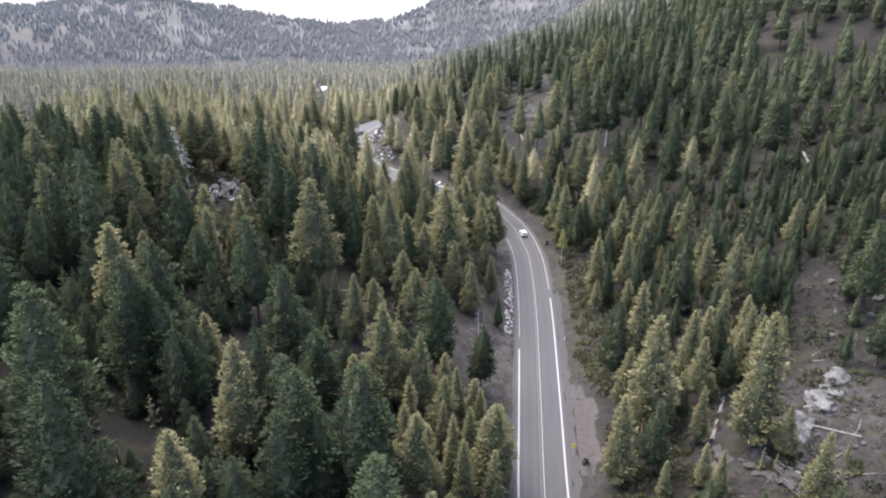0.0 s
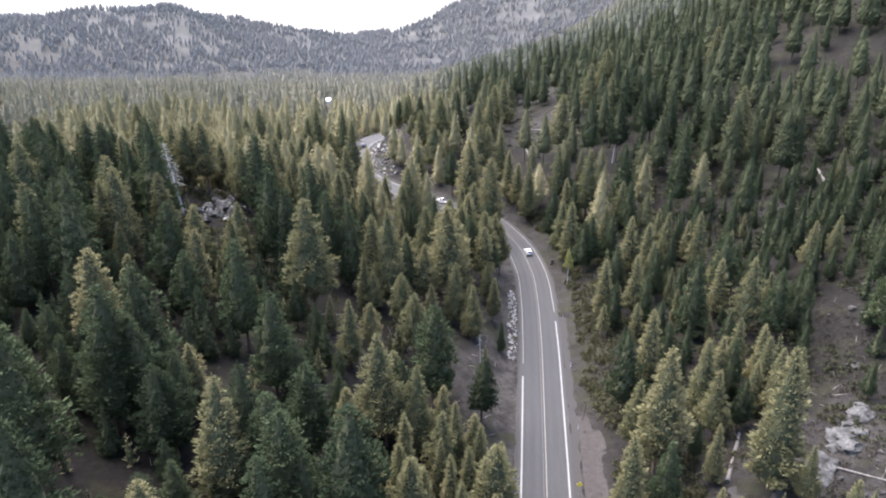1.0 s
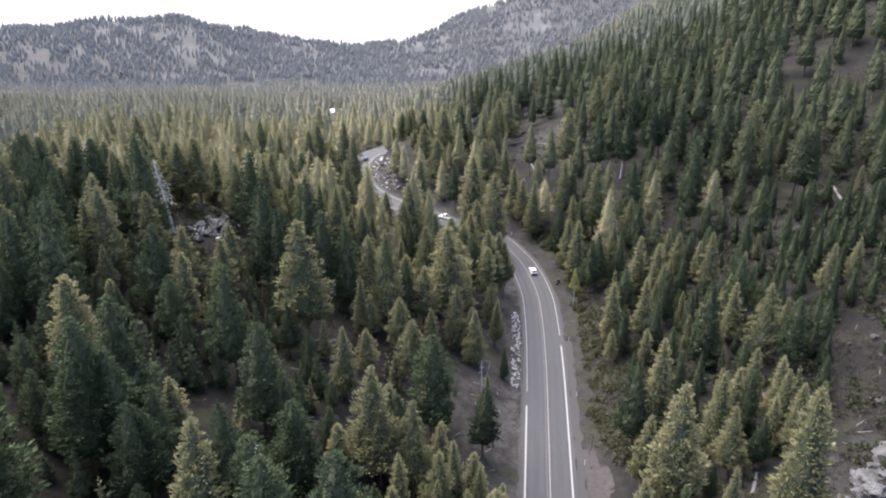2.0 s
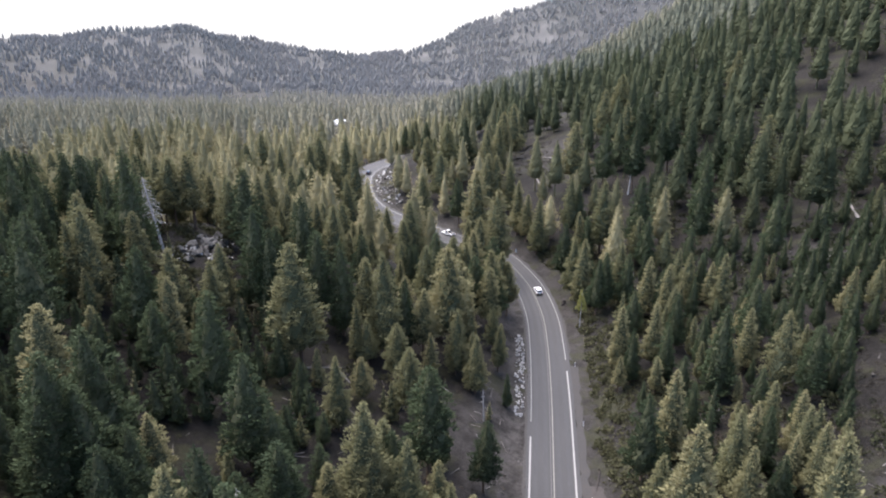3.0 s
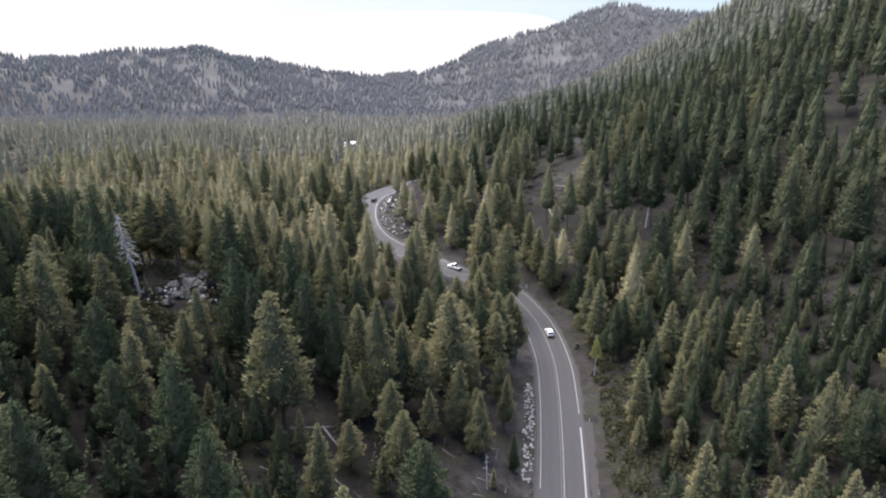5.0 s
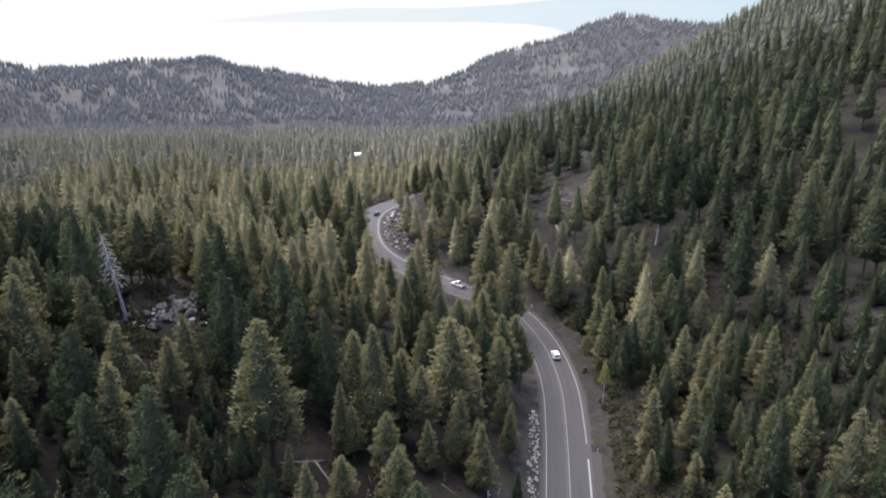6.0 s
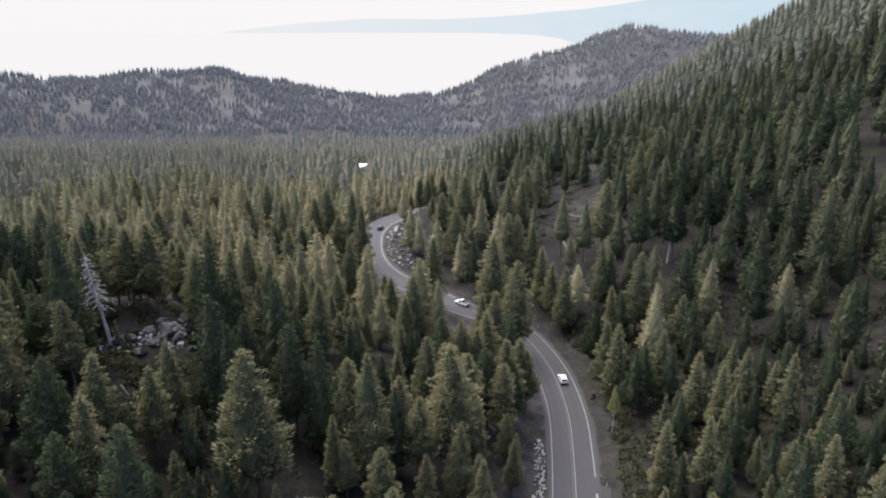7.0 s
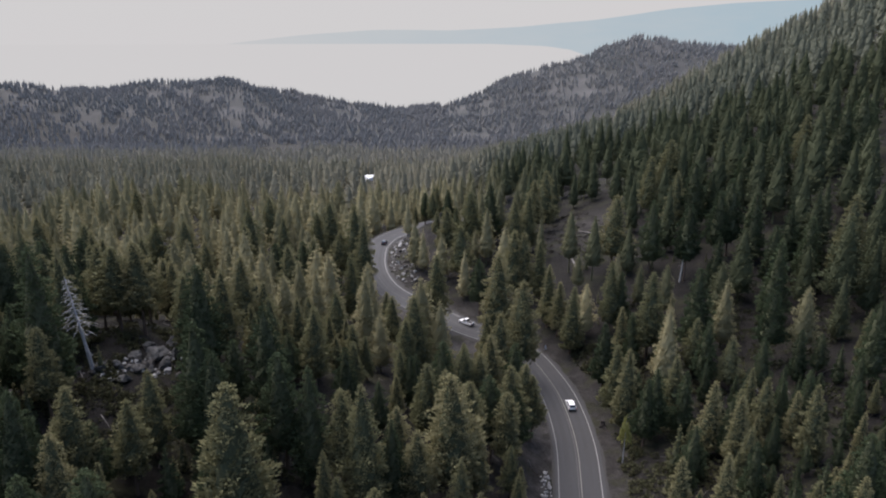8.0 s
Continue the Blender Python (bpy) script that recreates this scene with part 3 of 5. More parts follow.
BANK_NEAR_B = [
    (-27.9, 87.4, 14.3, 5.2), (-29.7, 90.4, 21.4, 7.5), (-42.6, 90.9, 20.2, 5.9), (-41.7, 92.5, 18.5, 5.5), (6.8, 92.5, 6.3, 7.4), (-51.2, 94.1, 25.6, 7.0),
    (-50.8, 96.3, 30.3, 8.7), (-23.0, 96.8, 13.0, 5.6), (-47.8, 96.9, 25.3, 7.2), (-42.9, 98.2, 18.4, 5.4), (-22.6, 98.4, 16.5, 6.9), (-1.5, 101.1, 6.0, 5.8),
    (-49.7, 104.5, 29.8, 8.4),
]
FAR_HILLSIDE = [
    (97.4, 300.5, 45.5, 8.6), (85.7, 314.7, 42.7, 7.9), (121.1, 314.8, 51.8, 11.2), (109.9, 317.6, 47.5, 7.9), (64.6, 318.0, 38.0, 9.8), (114.9, 318.5, 50.6, 9.1),
    (128.7, 319.6, 54.9, 11.4), (96.4, 321.4, 44.0, 7.3), (76.3, 326.1, 40.1, 7.5),
]
FAR_SPUR = [
    (9.4, 303.7, 18.0, 7.9), (13.6, 305.7, 19.8, 8.0), (56.2, 307.8, 33.3, 8.3), (-7.5, 315.2, 18.3, 10.6), (15.5, 316.2, 22.6, 8.4), (-0.4, 325.1, 19.2, 8.9),
    (20.1, 327.1, 24.1, 10.5),
]
HILLSIDE = [
    (96.3, 244.3, 34.8, 9.6), (87.3, 247.3, 27.9, 6.9), (79.0, 249.2, 24.9, 6.5), (66.3, 256.2, 19.4, 5.3), (85.6, 256.8, 28.7, 6.3), (95.3, 262.4, 30.1, 5.8),
    (78.6, 263.9, 30.3, 6.9), (69.4, 267.7, 30.1, 7.7), (73.1, 270.5, 33.0, 8.4), (66.9, 289.4, 34.7, 9.1), (62.4, 291.6, 31.4, 7.4), (73.2, 291.7, 31.6, 6.3),
    (93.8, 297.4, 41.8, 7.4), (85.5, 298.2, 41.9, 9.3),
]
KNOLL = [
    (-64.5, 151.4, 30.8, 6.0), (-38.0, 152.7, 26.9, 8.0), (-67.0, 155.3, 42.5, 9.6), (-41.7, 155.8, 30.8, 8.9), (-15.2, 156.1, 21.3, 8.9), (-24.9, 159.0, 22.3, 8.0),
    (-19.2, 159.0, 18.5, 7.3), (-11.5, 159.7, 12.9, 6.3), (-29.8, 160.0, 24.4, 8.0), (-7.4, 160.5, 11.0, 6.1), (-1.3, 165.7, 19.1, 11.0), (-70.9, 167.5, 37.4, 7.2),
    (-34.2, 167.7, 29.4, 9.2), (-50.2, 174.8, 33.7, 8.5), (0.9, 178.6, 10.7, 7.0), (-8.1, 179.2, 13.8, 6.8),
]
KNOLL_B = [
    (-4.1, 180.2, 12.3, 6.9), (-55.5, 180.4, 29.7, 6.4), (7.4, 180.5, 7.9, 6.8), (-73.6, 182.2, 34.6, 6.5), (-49.3, 183.2, 30.1, 7.4), (4.5, 183.8, 9.4, 7.0),
    (-31.8, 185.6, 21.9, 6.6), (10.0, 188.2, 4.5, 6.0), (8.5, 190.0, 9.0, 7.4), (-6.4, 192.1, 12.5, 6.9), (-1.7, 192.7, 11.1, 6.9), (1.8, 193.6, 9.6, 6.8),
    (-45.9, 197.5, 22.5, 6.0), (-51.4, 198.1, 27.7, 7.4), (13.4, 198.3, 2.1, 5.9), (11.5, 199.4, 4.8, 6.5),
]
SLOPE = [
    (64.3, 144.1, 15.4, 6.3), (53.5, 147.5, 14.2, 6.9), (62.1, 155.2, 10.2, 4.9), (46.3, 158.6, 4.3, 4.5), (54.3, 159.8, 5.6, 4.1), (64.8, 161.0, 14.2, 6.6),
    (45.4, 165.5, 6.4, 5.3), (38.2, 166.2, 5.0, 5.5), (51.0, 168.5, 6.9, 4.8), (64.6, 179.4, 12.8, 5.3), (44.0, 180.9, 2.4, 5.6), (52.0, 181.5, 9.2, 5.4),
]
SLOPE_NEAR = [
    (51.8, 73.1, 7.3, 4.2), (36.7, 77.2, 4.8, 4.8), (34.8, 96.4, 4.6, 5.1), (29.2, 96.8, 4.8, 6.0), (52.1, 98.4, 20.4, 8.6), (36.5, 107.4, 14.8, 8.4),
    (47.6, 112.8, 6.9, 4.7), (52.5, 113.9, 4.8, 3.7), (58.5, 114.3, 10.8, 4.9), (34.0, 114.6, 3.5, 5.0), (55.8, 117.3, 6.4, 3.8), (47.4, 119.1, 9.5, 5.6),
    (58.6, 119.4, 10.2, 4.8), (53.7, 123.0, 7.5, 4.5), (51.9, 124.9, 7.2, 4.6), (59.9, 125.1, 9.5, 4.6), (34.7, 126.6, 7.4, 6.8), (84.8, 129.0, 24.5, 7.3),
    (57.3, 130.4, 8.2, 4.4), (40.3, 131.5, 9.5, 6.4), (67.7, 139.2, 14.6, 5.5),
]
SLOPE_UPPER = [
    (51.5, 185.5, 6.1, 4.5), (63.8, 186.2, 7.9, 4.0), (66.2, 187.1, 11.8, 5.1), (48.4, 188.0, 8.6, 5.6), (58.9, 189.2, 9.1, 4.9), (62.6, 190.0, 8.9, 4.4),
    (37.4, 196.1, 4.3, 5.4), (45.5, 197.3, 5.6, 5.0), (40.1, 198.3, 5.4, 5.5), (83.7, 200.4, 21.9, 6.9), (34.5, 204.2, 7.3, 6.8), (45.2, 204.7, 5.9, 5.1),
    (33.2, 209.5, 5.6, 6.4), (59.2, 212.0, 7.5, 6.2), (53.8, 214.3, 10.4, 5.7), (70.0, 219.1, 16.8, 6.9), (52.8, 220.7, 8.5, 6.3), (46.8, 221.9, 8.4, 5.7),
    (32.0, 222.6, 5.3, 6.3), (54.5, 227.3, 19.4, 8.4), (40.1, 232.2, 4.7, 5.0), (44.5, 232.7, 15.8, 7.9), (74.7, 233.5, 25.3, 8.0),
]
SPUR = [
    (38.0, 235.3, 5.0, 5.1), (25.3, 244.0, 7.0, 6.7), (36.3, 248.7, 13.3, 7.3), (39.2, 249.0, 9.9, 5.7), (22.0, 252.2, 5.6, 5.8), (19.3, 257.2, 9.1, 6.5),
    (59.4, 263.1, 26.7, 7.9), (16.9, 270.7, 12.6, 6.6), (-1.9, 270.9, 5.8, 6.9), (51.2, 272.5, 26.0, 8.3), (8.6, 273.2, 14.8, 8.9), (12.5, 273.4, 14.3, 8.1),
    (41.1, 282.7, 25.0, 10.9),
]
WEST_BEND = [
    (3.8, 204.7, 9.2, 7.1), (-15.9, 205.6, 11.6, 6.3), (9.2, 206.5, 6.4, 6.9), (-14.2, 209.7, 15.9, 8.2), (-35.7, 219.7, 12.0, 8.0), (5.7, 221.5, 7.2, 7.1),
    (1.7, 227.3, 4.8, 6.3), (10.8, 227.4, 14.0, 10.3), (-25.0, 237.0, 5.0, 7.5), (4.7, 241.4, 17.0, 11.2), (-16.4, 251.0, 3.8, 6.6), (-14.8, 256.1, 11.3, 9.0),
    (-41.6, 261.9, 8.3, 8.4), (-31.0, 262.0, -3.5, 5.7), (-48.4, 262.1, 6.2, 7.8), (-63.2, 267.5, 9.7, 10.9),
]
WEST_VALLEY = [
    (-93.8, 272.4, 8.3, 8.7), (-71.4, 276.3, 6.9, 8.2), (-59.4, 282.0, 7.6, 8.5), (-63.5, 282.2, 6.4, 8.0), (-117.9, 284.3, 10.4, 10.9), (-145.9, 286.8, 9.0, 10.2),
    (-43.7, 287.5, 13.5, 9.7), (-10.0, 296.0, 9.6, 10.0), (-112.4, 296.6, 9.4, 11.4), (-90.1, 296.8, 7.8, 9.3), (-49.1, 298.7, 15.8, 10.5), (-55.1, 300.0, 5.3, 9.3),
    (-177.6, 304.9, 6.3, 12.1), (-79.2, 309.1, 8.2, 8.8), (-16.5, 309.5, 12.9, 7.8), (-67.6, 315.0, 8.1, 8.9), (-96.4, 319.2, 7.5, 11.2), (-67.6, 334.4, 8.1, 12.6),
    (-160.0, 349.2, 7.8, 10.1), (-100.3, 353.0, 5.7, 11.3),
]
for grove in (BANK, BANK_NEAR, BANK_NEAR_B, FAR_HILLSIDE, FAR_SPUR, HILLSIDE, KNOLL, KNOLL_B, SLOPE, SLOPE_NEAR, SLOPE_UPPER, SPUR, WEST_BEND, WEST_VALLEY):
    for x, y, top, wide in grove:
        plant(x, y, top, None, wide=wide)

# slender pines crowded on the bank beside the road
for x, y in ((2.0, 88.0), (5.2, 92.5), (8.0, 95.5), (3.0, 97.0), (6.6, 88.8), (0.2, 93.0), (8.6, 101.0), (4.6, 101.5), (-1.8, 98.5), (7.2, 83.5), (1.2, 104.0), (-3.5, 90.0)):
    plant(x, y, None, "slender", height=tree_rng.uniform(13, 18))
# two tall pines behind the granite outcrop
for x, y, top, wide in ((-65.6, 182.0, 35.4, 7.5), (-69.6, 180.5, 34.6, 8.5)):
    plant(x, y, top, "open", wide=wide)
# pines on the crest of the spur above the far bend
for x, y, h in ((-33, 345, 11), (-28, 339, 14), (-24, 331, 15), (-21.5, 322, 13), (-30, 352, 13), (-24, 346, 17), (-19, 313, 12), (-18, 330, 18), (-14, 320, 17), (-26, 356, 18)):
    plant(x, y, None, "open", height=h)

# openings in the forest: place, radius, and the share of trees that stand in them
OPENINGS = [(-48, 83, 7, 0.15), (-53, 73, 6, 0.2), (-43, 92, 6, 0.15), (-28, 147, 8, 0.1), (-57, 110, 5, 0.2), (-40, 114, 5, 0.2), (-61, 171, 10, 0.0), (-58, 161, 8, 0.0), (-64, 157, 5, 0.0), (-10, 243, 15, 0.0), (3, 238, 11, 0.0), (-31, 264, 13, 0.0), (-24, 248, 10, 0.0), (-38, 285, 8, 0.0), (61, 103, 16, 0.04), (84, 124, 9, 0.3), (83, 141, 7, 0.2), (92, 198, 8, 0.05), (31, 308, 14, 0.04), (31, 325, 14, 0.04), (34, 296, 9, 0.1), (50, 288, 7, 0.2), (-34, 314, 6, 0.0), (-35, 328, 6, 0.0),
            (8, 140, 13, 0.0), (-32, 300, 6, 0.1), (62, 80, 18, 0.1), (-18, 128, 6, 0.3), (-151, 803, 26, 0.0), (-147, 778, 18, 0.0), (-142, 752, 14, 0.0), (-137, 730, 13, 0.0), (-133, 706, 13, 0.0), (-128, 683, 12, 0.0), (-124, 663, 12, 0.1),
            (-92, 520, 7, 0.0), (-97, 545, 8, 0.0), (-104, 575, 8, 0.0), (-110, 605, 9, 0.0), (-116, 635, 10, 0.0),
            (-385, 1235, 30, 0.0), (-400, 1275, 38, 0.0), (-420, 1325, 42, 0.0), (-440, 1370, 42, 0.0), (-455, 1410, 42, 0.0), (-300, 1400, 30, 0.0), (-315, 1460, 32, 0.0), (-470, 1445, 45, 0.0), (-400, 1490, 40, 0.1), (-330, 1530, 35, 0.1), (-90, 1650, 45, 0.1)]


def share(x, y):
    """How likely a tree stands at a place."""
    s = np.ones(x.shape)
    for ox, oy, r, keep in OPENINGS:
        s = np.where(np.hypot(x - ox, y - oy) < r, np.minimum(s, keep), s)
    off, _ = road_offset(x, y)
    s = np.where((off > np.where(y > 262, -7.6, -9.5)) & (off < np.where((y > 290) & (x < 0), 10.5, 13.0)), 0, s)
    s = np.where((off > 12.9) & (off < 18) & (y < 195), s * 0.08, s)
    s = s * np.where(np.hypot(x, y) > 1600, np.clip(0.85 + 0.6 * swell(x, y, 75) + 0.55 * swell(x + 70, y, 310), 0.08, 1), 1)
    return s * np.clip(0.9 + 0.35 * swell(x, y, 90), 0.3, 1)


def scatter(spacing, seed, inside):
    """Uneven places for trees, by a jittered net over the part of the plan where inside(x, y) holds."""
    g = np.random.default_rng(seed)
    x, y = np.meshgrid(np.arange(-1750, 1750, spacing), np.arange(30, 2420, spacing))
    x, y = x.ravel(), y.ravel()
    ok = inside(x, y)
    x, y = x[ok], y[ok]
    x, y = x + g.uniform(-0.48, 0.48, len(x)) * spacing, y + g.uniform(-0.48, 0.48, len(y)) * spacing
    ok = g.uniform(0, 1, len(x)) < share(x, y)
    return x[ok], y[ok], g


def free_of_planted(x, y, gap):
    ok = np.ones(x.shape, bool)
    for px, py in PLANTED:
        ok &= np.hypot(x - px, y - py) > gap
    return ok


def in_view(x, y, margin=0.0):
    return (4 - x < (y + 25) * 0.78 + margin) & (x - 4 < (y + 25) * 0.68 + margin)


# lower trees in the gaps between the groves
x, y, g = scatter(6.4, 3, lambda x, y: in_view(x, y, 6) & (y < 215) & (y > 45))
ok = free_of_planted(x, y, 5.2)
for px, py in zip(x[ok].tolist(), y[ok].tolist()):
    if math.hypot(px + 59, py - 158) < 11:
        plant(px, py, None, "young", height=tree_rng.uniform(4, 8))
    elif px < -68:
        plant(px, py, None, tree_rng.choice(["slender", "full", "full", "broad"]), height=tree_rng.uniform(13, 22))
    elif px < 8:
        plant(px, py, None, tree_rng.choice(["slender", "full", "full", "broad"]), height=tree_rng.uniform(7, 13) if px < -14 and py < 150 else tree_rng.uniform(11, 17))
    elif tree_rng.random() < 0.92:
        plant(px, py, None, tree_rng.choice(["slender", "slender", "full"]), height=tree_rng.uniform(8, 15))
# young trees crowded under the tall ones on the near knoll
x, y, g = scatter(4.2, 8, lambda x, y: in_view(x, y, 6) & (x < -9) & (y > 52) & (y < 164) & (np.hypot(x + 59, y - 158) > 11))
ok = free_of_planted(x, y, 3.4)
for px, py in zip(x[ok].tolist(), y[ok].tolist()):
    plant(px, py, None, tree_rng.choice(["young", "full", "young"]), height=tree_rng.uniform(5, 11))
# and on the slope past the roadside brush
x, y, g = scatter(5.0, 12, lambda x, y: in_view(x, y, 6) & (x > 36) & (y > 120) & (y < 215))
ok = free_of_planted(x, y, 3.8)
for px, py in zip(x[ok].tolist(), y[ok].tolist()):
    plant(px, py, None, tree_rng.choice(["young", "slender", "full"]), height=tree_rng.uniform(6, 12))


def wood(name, label, places, heights, shapes, material, g, squash=(0.85, 1.2)):
    """A stretch of forest as one mesh: each place takes one of the shapes."""
    vs, ns, ins, tones, pick = [], [], [], [], g.integers(0, len(shapes), len(places[0]))
    zs = land(places[0], places[1])
    for k, (v, nv, outer) in enumerate(shapes):
        idx = np.nonzero(pick == k)[0]
        if not len(idx):
            continue
        turn = g.uniform(0, 6.283, len(idx))
        h = heights[idx]
        w = h * g.uniform(squash[0], squash[1], len(idx))
        c, s = np.cos(turn)[:, None], np.sin(turn)[:, None]
        px = (v[None, :, 0] * c - v[None, :, 1] * s) * w[:, None] + places[0][idx][:, None]
        py = (v[None, :, 0] * s + v[None, :, 1] * c) * w[:, None] + places[1][idx][:, None]
        pz = v[None, :, 2] * h[:, None] + zs[idx][:, None] - 0.2
        vs.append(np.stack([px, py, pz], 2).reshape(-1, 3))
        ns.append(np.stack([nv[None, :, 0] * c - nv[None, :, 1] * s, nv[None, :, 0] * s + nv[None, :, 1] * c, np.repeat(nv[None, :, 2], len(idx), 0)], 2).reshape(-1, 3))
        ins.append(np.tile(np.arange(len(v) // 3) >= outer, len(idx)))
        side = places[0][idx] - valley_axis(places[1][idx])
        # tone drops rightward for darker trees, with the view's dimmer edge painted in
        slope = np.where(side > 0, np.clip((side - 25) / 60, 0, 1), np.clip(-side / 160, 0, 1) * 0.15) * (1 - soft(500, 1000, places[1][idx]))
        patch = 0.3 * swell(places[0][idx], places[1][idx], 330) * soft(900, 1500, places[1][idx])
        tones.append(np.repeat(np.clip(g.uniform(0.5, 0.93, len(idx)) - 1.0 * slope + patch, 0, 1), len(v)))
    v = np.concatenate(vs)
    return tagged(new(name, mesh_from(name, v, np.arange(len(v)).reshape(-1, 3), material, np.concatenate(tones), normals=np.concatenate(ns), inner=np.concatenate(ins))), label, "forest", kind="stuff")


def with_trunk(shape, thick=0.016, foot=0.3):
    """Adds a three-sided trunk to a crown's triangles."""
    v = shape[0]
    ring = [np.array([math.cos(k * 2.094) * thick, math.sin(k * 2.094) * thick, -0.02]) for k in range(3)]
    tip = np.array([0, 0, foot + 0.3])
    t = np.array([(ring[k], ring[(k + 1) % 3], tip) for k in range(3)]).reshape(-1, 3)
    n = t / (np.linalg.norm(t, axis=1)[:, None] + 1e-9) * np.array([1, 1, 0.1]) + 1e-4
    return np.concatenate([v, t]), np.concatenate([shape[1], n]), shape[2]


SPECS = [(0.185, 0.12, 0.76, 0.5, 0.22), (0.175, 0.18, 0.74, 0.5, 0.24), (0.15, 0.1, 0.8, 0.45, 0.22), (0.205, 0.15, 0.68, 0.5, 0.26), (0.18, 0.26, 0.68, 0.5, 0.28)]
FINE = [with_trunk(crown_shape(65 + i, 100, 28.0, 1, *s, core=0.76, tuft_len=0.034)) for i, s in enumerate(SPECS)]
MID = [with_trunk(crown_shape(60 + i, 76, 10.5, 1, *s, core=0.8, tuft_len=0.047)) for i, s in enumerate(SPECS)]
FAR = [with_trunk(crown_shape(70 + i, 42, 2.9, 1, *s, core=0.8, tuft_len=0.075)) for i, s in enumerate(SPECS)]
DISTANT = [crown_shape(80 + i, 3, 1.0, 1, r * 1.05, 0.08, 0.85, 0.5, 0.3, core=1.0, tuft_len=0.16) for i, (r, *_) in enumerate(SPECS)]
RIDGE = [crown_shape(85 + i, 2, 1.0, 1, r, 0.06, 0.85, 0.5, 0.3, core=1.0, tuft_len=0.12) for i, (r, *_) in enumerate(SPECS)]
RIDGE, DISTANT = ([(v, n, len(v)) for v, n, _ in shapes] for shapes in (RIDGE, DISTANT))
FAR, MID, FINE = ([(v, n, len(v) // 3 - 3) for v, n, _ in shapes] for shapes in (FAR, MID, FINE))

x, y, g = scatter(10.5, 4, lambda x, y: in_view(x, y, 20) & (y >= 200) & (np.hypot(x, y) < 465))
ok = free_of_planted(x, y, 5.2)
x, y = x[ok], y[ok]
h = g.uniform(15, 26, len(x)) * np.where(x - valley_axis(y) > 60, 1.05, np.where(x > valley_axis(y), 0.88, 1.05))
near = np.hypot(x, y) < 275
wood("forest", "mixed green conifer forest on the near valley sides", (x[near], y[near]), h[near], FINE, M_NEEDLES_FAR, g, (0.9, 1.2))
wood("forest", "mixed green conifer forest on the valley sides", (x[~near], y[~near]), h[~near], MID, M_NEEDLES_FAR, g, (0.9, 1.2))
x, y, g = scatter(11.5, 5, lambda x, y: in_view(x, y, 40) & (np.hypot(x, y) >= 465) & (np.hypot(x, y) < 900))
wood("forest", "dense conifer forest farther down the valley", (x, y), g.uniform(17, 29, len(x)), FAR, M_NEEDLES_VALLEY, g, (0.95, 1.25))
x, y, g = scatter(11.5, 6, lambda x, y: in_view(x, y, 60) & (np.hypot(x, y) >= 900) & (np.hypot(x, y - 60) < 2230))
h, low = g.uniform(16, 28, len(x)), np.hypot(x, y) < 1330 + 60 * swell(x, y, 300)
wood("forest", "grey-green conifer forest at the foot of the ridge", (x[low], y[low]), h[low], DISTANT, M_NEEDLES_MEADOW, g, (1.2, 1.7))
x, y, g = scatter(9.8, 7, lambda x, y: in_view(x, y, 60) & (np.hypot(x, y) >= 1270) & (np.hypot(x, y - 60) < 2230))
ok = np.hypot(x, y) >= 1330 + 60 * swell(x, y, 300)
x, y = x[ok], y[ok]
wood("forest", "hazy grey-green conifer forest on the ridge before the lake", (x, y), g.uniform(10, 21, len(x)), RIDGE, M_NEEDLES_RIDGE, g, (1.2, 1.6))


# ---- undergrowth ----
def shrub_shape(seed, sprays, size):
    """A low rounded bush one unit wide: sprays of leaves over a dome."""
    g = np.random.default_rng(seed)
    tri, nrm = [], []
    for _ in range(sprays):
        v = g.normal(0, 1, 3)
        v[2] = abs(v[2]) * 0.8
        v /= np.linalg.norm(v)
        p = v * np.array([0.5, 0.5, 0.62]) * g.uniform(0.6, 1.05)
        lean = g.normal(0, 0.3, 3)
        for _ in range(3):
            aim = v + g.normal(0, 0.6, 3) + np.array([0, 0, 0.35])
            aim /= np.linalg.norm(aim)
            across = np.cross(aim, g.normal(0, 1, 3))
            across /= np.linalg.norm(across) + 1e-9
            s = size * g.uniform(0.6, 1.2)
            q = np.array([p - across * s * 0.35, p + across * s * 0.35, p + aim * s])
            n = v + lean
            n /= np.linalg.norm(n)
            if np.dot(np.cross(q[1] - q[0], q[2] - q[0]), n) < 0:
                q = q[::-1]
            tri.append(q)
            nrm.append(n)
    return np.array(tri).reshape(-1, 3), np.repeat(np.array(nrm), 3, 0), len(tri)


SHRUBS = [shrub_shape(90 + i, n, 0.25) for i, n in enumerate((26, 32, 22))]
g = np.random.default_rng(17)


def beds(count, x0, x1, y0, y1, keep):
    x, y = g.uniform(x0, x1, count), g.uniform(y0, y1, count)
    off, _ = road_offset(x, y)
    ok = keep(x, y, off)
    return x[ok], y[ok]


roadside = beds(4400, 22, 62, 85, 245, lambda x, y, o: (o > 9.8 + 0.8 * swell(x, y, 14)) & (o < 26) & (swell(x, y, 19) > -0.55) & ~((o < 13) & (y > 98) & (y < 127)))
slope = beds(2600, 40, 130, 75, 260, lambda x, y, o: (o > 22) & (swell(x + 9, y, 23) > -0.15) & (np.hypot(x - 60, y - 103) > 9))
stony = beds(4200, 42, 100, 78, 160, lambda x, y, o: (o > 24) & (swell(x + 3, y + 8, 12) > -0.3))
clearing = beds(420, 16, 46, 286, 348, lambda x, y, o: (np.hypot((x - 31) / 13, (y - 317) / 24) < 1) & (swell(x, y, 9) > -0.4))
bank = beds(260, -8, 16, 85, 215, lambda x, y, o: (o < -8.2) & (swell(x, y, 13) > 0.25))
